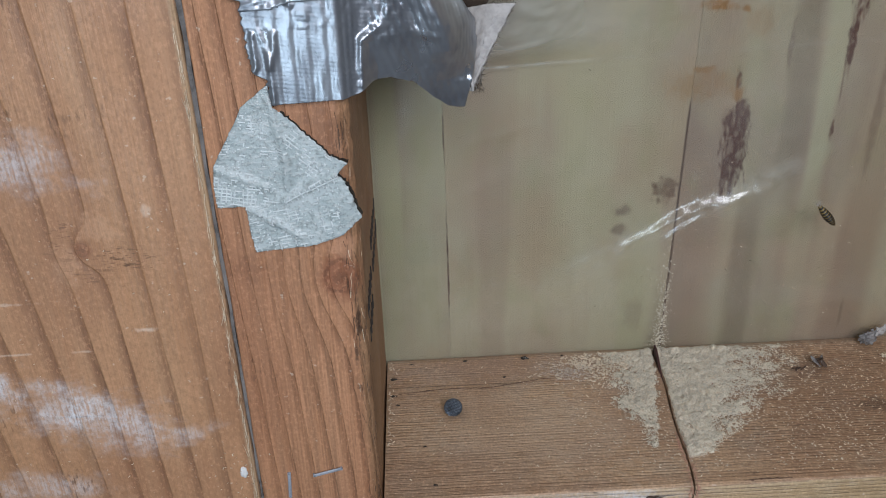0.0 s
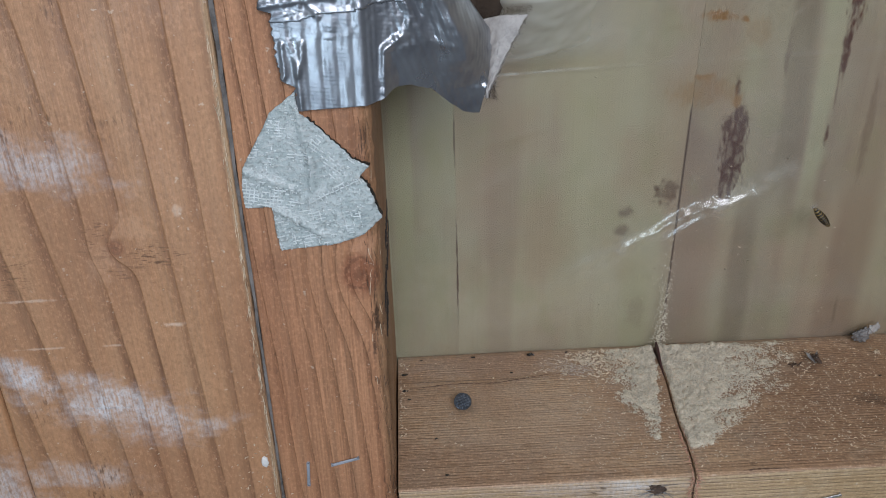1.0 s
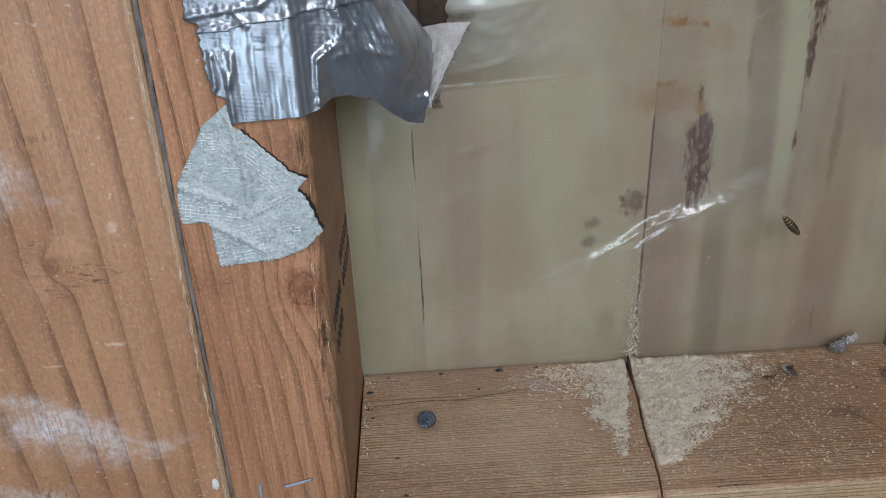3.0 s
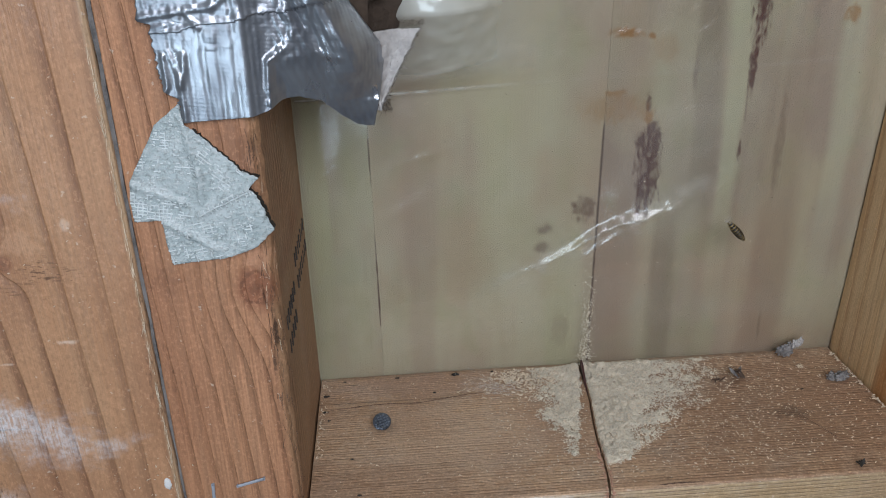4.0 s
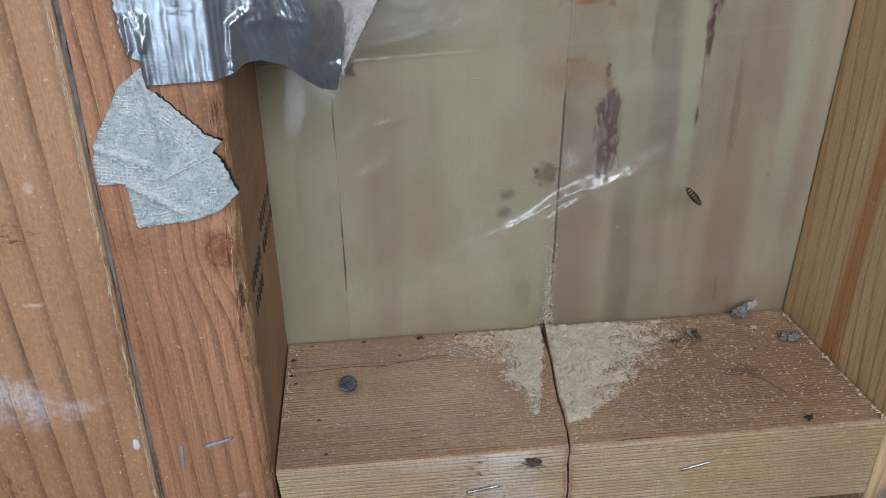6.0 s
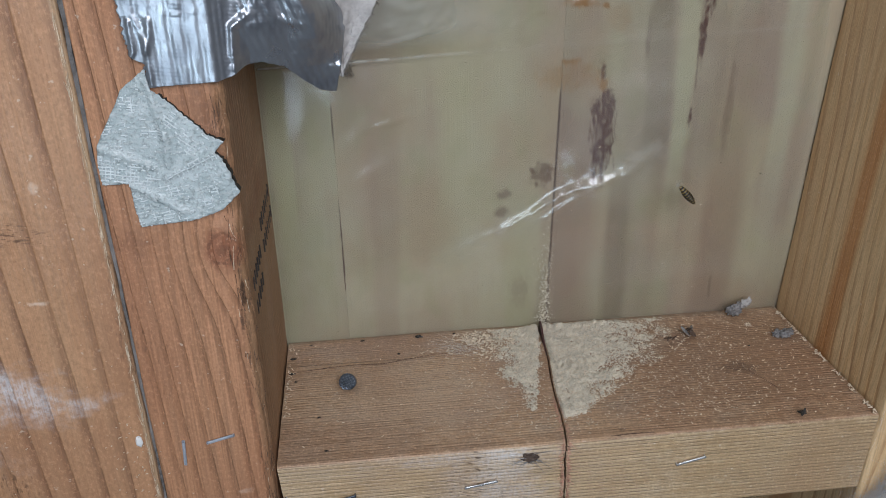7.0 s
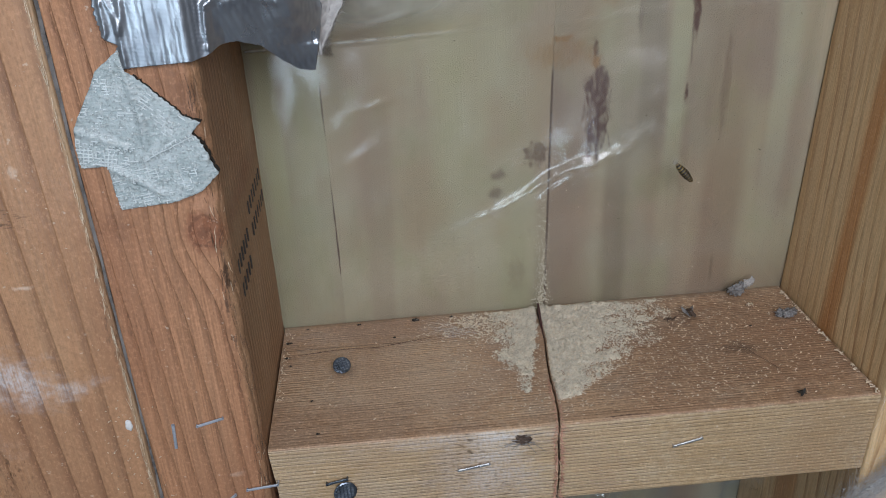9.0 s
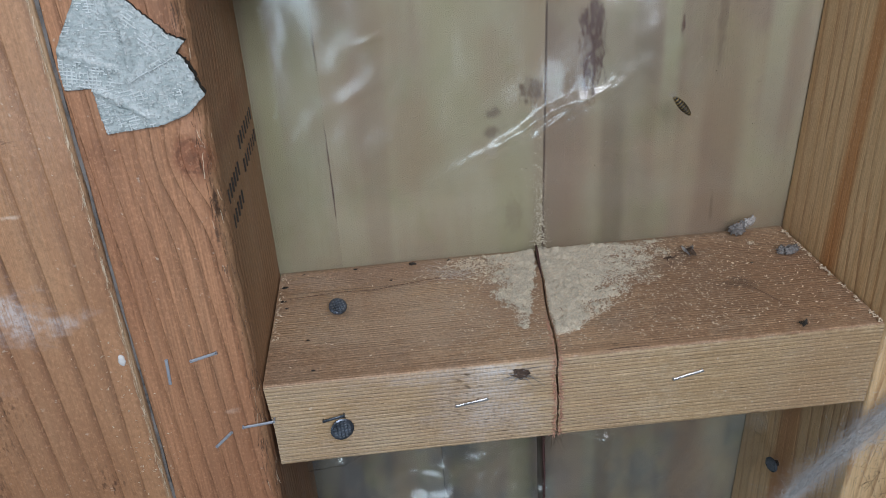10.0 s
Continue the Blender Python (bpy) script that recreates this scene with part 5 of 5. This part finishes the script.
def chips(name, count, where, size, mat, seed, flatness=0.45):
    rnd = random.Random(seed)
    verts, faces = [], []
    done = 0
    while done < count:
        p = where(rnd)
        if p is None:
            continue
        done += 1
        s = size * rnd.uniform(0.4, 1.5)
        q = Euler((rnd.uniform(-0.5, 0.5), rnd.uniform(-0.5, 0.5), rnd.uniform(0, 6.3))).to_matrix()
        base = len(verts)
        for c in ((-1, -0.5, 0), (1, -0.4, 0.1), (0.8, 0.5, 0), (-0.9, 0.45, 0.1), (0.1, 0, flatness)):
            verts.append(Vector(p) + q @ (Vector((c[0], c[1] * rnd.uniform(0.5, 1.1), c[2])) * s))
        faces += [(base, base + 1, base + 4), (base + 1, base + 2, base + 4), (base + 2, base + 3, base + 4), (base + 3, base, base + 4), (base + 3, base + 2, base + 1, base)]
    return mesh_from(name, verts, faces, mat)


def on_heap(r):
    x, y = r.uniform(0.075, 0.205), r.uniform(0.008, 0.0865)
    if abs(x - kerf(y, 0)) < 0.0009:
        return None
    h = heap_h(x, y)
    k = heap(x, y)
    if r.random() < (max(0.0, min(1.0, k * 0.95 + 0.6 * fbm(x * 110, y * 130, 2.0, 4) - 0.06)) if k > 0.03 else 0.0) + 0.010:
        return (x, y, 0.0003 + 0.0019 * max(0.0, h - 0.16))
    return None


def scattered(r):
    x, y = r.uniform(0.104, 0.24), r.uniform(0.004, 0.086)
    far = math.hypot((x - 0.16) / 0.05, (y - 0.06) / 0.035)
    if abs(x - kerf(y, 0)) < 0.0012 or r.random() > math.exp(-far * 0.9):
        return None
    return (x, y, 0.0003)


def along_joint(r):
    y = r.uniform(0.0, 0.087)
    if fbm(y * 130, 3.0, 1.0) < r.uniform(-0.2, 0.25):
        return None
    return (0.2412 + 0.0018 * (1 - y / 0.089) - abs(r.gauss(0, 0.0007)), y, 0.0005 + r.uniform(0, 0.0006))


def on_left(r):
    return (r.uniform(0.003, 0.11), r.uniform(0.004, 0.086), 0.0003)


def shavings_left(r):
    x, y = 0.094 + r.gauss(0, 0.010), 0.077 + r.gauss(0, 0.006)
    return (x, y, 0.0004) if y < 0.0865 and x < kerf(y, 0) - 0.002 else None


def left_joint(r):
    return (0.0022 + abs(r.gauss(0, 0.0012)), r.uniform(0.03, 0.087), 0.0005)


part("grains", chips("grains", 26000, on_heap, 0.00033, M_DUST, 21), None, dust)
part("coarse_grains", chips("coarse_grains", 3800, on_heap, 0.0004, M_CHIP, 22), None, dust)
part("scattered_grains", chips("scattered_grains", 1700, scattered, 0.00042, M_CHIP, 23), None, dust)
part("left_shavings", chips("left_shavings", 420, shavings_left, 0.0008, M_CHIP, 29, 0.3), None, dust)
part("joint_grains", chips("joint_grains", 190, along_joint, 0.0006, M_CHIP, 24), None, dust)
part("stray_grains", chips("stray_grains", 160, on_left, 0.0004, M_CHIP, 25), None, dust)
part("corner_grains", chips("corner_grains", 90, left_joint, 0.0005, M_CHIP, 26), None, dust)


def film_dust_place(r):
    x = 0.1235 + r.gauss(0, 0.0016)
    z = 0.001 + abs(r.gauss(0, 0.021))
    return film_point(x, z) + Vector((0, -0.0004, 0))


part("film_dust", chips("film_dust", 800, film_dust_place, 0.00035, M_DUST, 27), None, dust)


def film_stray(r):
    x, z = r.uniform(0.11, 0.2), abs(r.gauss(0.03, 0.03))
    return film_point(x, z) + Vector((0, -0.0004, 0))


part("film_specks", chips("film_specks", 70, film_stray, 0.0004, M_CHIP, 28), None, dust)

# splinters standing along the stud's worn corner
def corner_root(r):
    f = r.uniform(0, 1.45)
    z = r.uniform(-0.05, 0.148)
    return (0.0005 - 0.0044 * (1 - math.sin(f)) - 0.0006, -0.0013 + 0.0044 * (1 - math.cos(f)), z)


for mat, count, seed in ((M_SPLIT, 330, 71), (M_CHIP, 40, 72)):
    tagged(part("frayed_edge", strands("frayed_edge", count, corner_root, lambda r: (r.gauss(0.05, 0.06), r.gauss(-0.04, 0.05), r.choice((-1, 1))), 0.0052, 0.10, 0.00022, mat, seed, 0.0, 3), None, stud), kind="stuff")
tagged(part("frayed_edge", strands("frayed_edge", 140, lambda r: (-0.0424 - abs(r.gauss(0, 0.0005)), -0.0031, r.uniform(-0.05, 0.17)), lambda r: (r.gauss(0, 0.06), -0.03, r.choice((-1, 1))), 0.005, 0.08, 0.0002, M_CHIP, 73, 0.0, 3), None, post), kind="stuff")

tagged(part("frayed_edge", strands("frayed_edge", 160, lambda r: (0.2446 + 0.001 * r.random(), -0.0008 + r.uniform(0, 0.001), r.uniform(-0.12, 0.0)), lambda r: (r.gauss(-0.05, 0.1), -0.05, r.choice((-1, 1))), 0.005, 0.1, 0.0002, M_CHIP, 74, 0.0, 3), None, rstud), kind="stuff")

# torn fibres along the cut's front edges
def cut_edge(side):
    def root(r):
        if r.random() < 0.7:
            v = -r.uniform(0.0, 0.038)
            return (kerf(0, v) + side * (0.0007 + abs(r.gauss(0, 0.0004))), -0.0003, v)
        u = r.uniform(0.0, 0.03)
        return (kerf(u, 0) + side * 0.0009, u, 0.0003)
    return root


tagged(part("torn_fringe", strands("torn_fringe", 260, cut_edge(-1), lambda r: (r.gauss(-0.5, 0.5), -0.5, r.gauss(0, 0.8)), 0.0017, 0.4, 0.00028, M_KERF, 31, 0.2, 2), None, block_l), kind="stuff")
tagged(part("torn_fringe", strands("torn_fringe", 260, cut_edge(1), lambda r: (r.gauss(0.5, 0.5), -0.5, r.gauss(0, 0.8)), 0.0017, 0.4, 0.00028, M_KERF, 32, 0.2, 2), None, block_r), kind="stuff")
tagged(part("hanging_fringe", strands("hanging_fringe", 90, lambda r: (kerf(0.01, -0.038) + r.gauss(-0.002, 0.0016), r.uniform(0.001, 0.02), -0.0385), lambda r: (r.gauss(0, 0.5), r.gauss(0, 0.3), -1), 0.005, 0.5, 0.00022, M_DARKFLUFF, 33), None, block_l), kind="stuff")


# ---------------------------------------------------------------- small debris
def husk(name, centre, way, length, radius, mat, label, rings=9):
    d = Vector(way).normalized()
    q = d.to_track_quat("Z", "Y").to_matrix().to_4x4()
    bm = bmesh.new()
    loops = []
    n = rings * 4
    for k in range(n + 1):
        f = k / n
        r = radius * (math.sin(math.pi * (0.06 + 0.88 * f)) ** 0.6) * (1 + 0.12 * math.sin(2 * math.pi * f * rings))
        loops.append([bm.verts.new((r * math.cos(a), r * math.sin(a) * 0.85, (f - 0.5) * length)) for a in [2 * math.pi * i / 14 for i in range(14)]])
    for a, c in zip(loops, loops[1:]):
        for i in range(14):
            bm.faces.new((a[i], a[(i + 1) % 14], c[(i + 1) % 14], c[i]))
    bm.faces.new(loops[0][::-1])
    bm.faces.new(loops[-1])
    bm.transform(Matrix.Translation(centre) @ q)
    return tagged(part(name, bm, mat, smooth=True), label, "husk")


HC = film_point(0.1832, 0.0705) + Vector((0, -0.0017, 0))
M_BANDED, nt, b = material("banded_husk", 0.5)
co, x, y, z = place(nt)
run = calc(nt, "SUBTRACT", calc(nt, "MULTIPLY", x, 0.66), calc(nt, "MULTIPLY", z, 0.75))
ringf = span(nt, calc(nt, "SINE", calc(nt, "MULTIPLY", run, 4600.0)), -0.7, 0.1)
nt.links.new(blend(nt, ringf, (0.20, 0.14, 0.05), (0.014, 0.010, 0.007)), b.inputs["Base Color"])
hk = husk("dry_husk", HC, (0.66, 0.0, -0.75), 0.0112, 0.0019, M_BANDED, "dark banded dry husk stuck to the plastic film")
part("fluff", strands("fluff", 45, lambda r: HC + Vector((-0.0045 + r.gauss(0, 0.0008), -0.0004, 0.0052 + r.gauss(0, 0.0008))), lambda r: (r.gauss(-0.4, 0.6), r.gauss(-0.2, 0.3), r.gauss(0.5, 0.6)), 0.0011, 0.9, 0.00009, M_LINT, 41, 0), None, hk, "tuft of white fluff")


def curled_plate(centre, size, rnd, tall):
    """A small dry plate, curled and ragged."""
    q = Euler((rnd.uniform(-0.9, 0.9), rnd.uniform(-0.7, 0.7), rnd.uniform(0, 6.3))).to_matrix()
    bend, twist, seed = rnd.uniform(-1.6, 1.6), rnd.uniform(-0.8, 0.8), rnd.uniform(0, 90)
    wide = rnd.uniform(0.25, 0.5)

    def at(u, v):
        edge_k = 1 + 0.45 * fbm(u * 5 + seed, v * 5, 1.0)
        a, c = (u - 0.5) * edge_k, (v - 0.5) * wide * edge_k * (1 - 0.7 * abs(2 * u - 1) ** 2)
        p = q @ (Vector((a, c, bend * c * c * 2 + twist * a * c + 0.10 * fbm(u * 6, v * 6 + seed, 2.0) + 0.35 * bend * a * a)) * size)
        p = Vector(centre) + p
        p.z = max(p.z, 0.0003) if centre[2] < 0.003 else p.z
        return p + Vector((0, 0, (tall - 1) * 0.25 * size * u))
    return at


def flake(name, centre, size, mat, label, seed, wisps=0, wisp_mat=None, category="debris", tall=1.0, second=None, woolly=False):
    thing = tagged(new(name), label, category)
    rnd = random.Random(seed)
    for k in range(3 if woolly else 0):
        c = Vector(centre) + Vector((rnd.gauss(0, size * 0.35), rnd.gauss(0, size * 0.2), abs(rnd.gauss(0, size * 0.12))))
        part("scrap", lump("scrap", c, (size * rnd.uniform(0.3, 0.7), size * rnd.uniform(0.2, 0.4), tall * size * rnd.uniform(0.16, 0.34)), 1.5, 2.2, mat, seed + k, 4), None, thing)
    for k in range(2 if woolly else 5):
        c = Vector(centre) + Vector((rnd.gauss(0, size * 0.30), rnd.gauss(0, size * 0.18), abs(rnd.gauss(0, size * 0.14))))
        plate = grid_sheet("scrap", [i / 8 for i in range(9)], [i / 6 for i in range(7)], curled_plate(c, size * rnd.uniform(0.6, 1.15), rnd, tall), second if second and k > 2 else mat)
        thicken(part("scrap", plate, None, thing), 0.00018)
    if wisps:
        part("wisps", strands("wisps", wisps, lambda r: Vector(centre) + Vector((r.gauss(0, size * 0.5), r.gauss(0, size * 0.3), abs(r.gauss(0, size * 0.2)))), lambda r: (r.gauss(0, 1), r.gauss(0, 0.6), r.gauss(0.1, 0.4)), size * 0.45, 0.8, 0.00009, wisp_mat or mat, seed, 0.3), None, thing)
    return thing


M_BROWNBIT = plain("brown_leaf_bits", (0.085, 0.055, 0.04), 0.8, var=0.7, scale=900)
M_GREYBIT = plain("grey_cocoon", (0.235, 0.225, 0.22), 0.8, var=0.9, scale=900)
flake("debris_clump", (0.1890, 0.0680, 0.0020), 0.0050, M_BROWNBIT, "clump of brown dry flakes lying on the block", 51, 60, M_DARKFLUFF, "debris", 1.5, M_GREYBIT)
flake("debris_clump", (0.1800, 0.0660, 0.0010), 0.0032, M_BROWNBIT, "thin brown dry flake lying on the block", 52)
flake("cocoon_scrap", (0.2195, 0.0830, 0.0034), 0.0043, M_GREYBIT, "crumpled grey cocoon scrap against the film", 53, 70, M_LINT, "debris", 2.2, woolly=True)
flake("cocoon_scrap", (0.2232, 0.0835, 0.0064), 0.0025, M_LINT, "small whitish cocoon scrap against the film", 54, 30, M_LINT, "debris", 2.4, woolly=True)
flake("cocoon_scrap", (0.2320, 0.0610, 0.0016), 0.0044, M_GREYBIT, "grey cocoon scrap lying near the pine stud", 55, 50, M_LINT, "debris", 1.5, woolly=True)
flake("wood_shaving", (0.2205, 0.0720, 0.0010), 0.0030, M_CHIP, "curled pale wood shaving lying on the block", 56, 30, M_CHIP, "shaving")
flake("debris_clump", (0.2125, 0.0040, 0.0010), 0.0026, M_CRUMB_SHADE, "dark crumb at the block's front edge", 57, 20, M_DARKFLUFF)
smear = tagged(part("dirt_flake", lump("dirt_flake", (0.0995, -0.0006, -0.0056), (0.0026, 0.0005, 0.0017), 1.6, 2.4, M_BROWNBIT, 58.0, 4)), "dark grey dirt flake stuck on the block's face", "debris")
part("wisp", strands("wisp", 26, lambda r: (0.0995 + r.gauss(0, 0.001), -0.0006, -0.0060 + r.gauss(0, 0.0008)), lambda r: (r.choice((-1, 1)), -0.05, r.gauss(-0.25, 0.3)), 0.0065, 0.25, 0.0003, M_GREYBIT, 59, 0.1), None, smear)
for cx, cy, s in ((0.0630, 0.0850, 0.0020), (0.0525, 0.0720, 0.0008), (0.0360, 0.0855, 0.0010), (0.0120, 0.0850, 0.0008), (0.0165, 0.0290, 0.0008), (0.0200, 0.0075, 0.0008),
                  (0.1460, 0.0640, 0.0008), (0.2140, 0.0560, 0.0008), (0.0042, 0.0620, 0.0012), (0.0040, 0.0740, 0.0014), (0.0060, 0.0560, 0.0008), (0.0800, 0.0860, 0.0008)):
    me = lump("crumb", (cx, cy, s * 0.3), (s * 0.95, s * 0.4, s * 0.3), 2.0, 1.8, M_CRUMB_SHADE, cx * 900, 2)
    tagged(part("crumb", me), "tiny black crumb lying on the block", "crumb", "crumbs on the block")
paint = tagged(part("paint_drop", lump("paint_drop", (-0.0455, -0.0031, 0.0205), (0.0013, 0.0005, 0.0023), 0.4, 2.0, M_FLUFF, 2.0, 3)), "small dried pale paint drop on the stud's edge", "paint drop")


def on_post(r):
    x, z = -0.0415 + r.gauss(-0.003, 0.006), r.uniform(-0.075, 0.03)
    if -0.0425 < x < -0.0400 or x > -0.030:
        return None
    return (x, -0.0034 if x < -0.041 else -0.0019, z)


def on_bench(r):
    x, z = r.uniform(-0.125, -0.045), r.uniform(0.0, 0.17)
    return (x, -0.0033, z)


def film_bit(r):
    return film_point(r.uniform(0.01, 0.235), r.uniform(0.005, 0.18)) + Vector((0, -0.0004, 0))


tagged(part("dirt_specks", chips("dirt_specks", 42, film_bit, 0.00042, M_HUSK, 63)), "tiny dark dirt specks stuck to the plastic film", "specks", kind="stuff")
specks = tagged(new("plaster_specks"), "tiny pale plaster specks stuck on the studs", "specks", kind="stuff")
part("joint_specks", chips("joint_specks", 170, on_post, 0.00038, M_CHIP, 61), None, specks)
part("face_specks", chips("face_specks", 120, on_bench, 0.0003, M_CHIP, 62), None, specks)
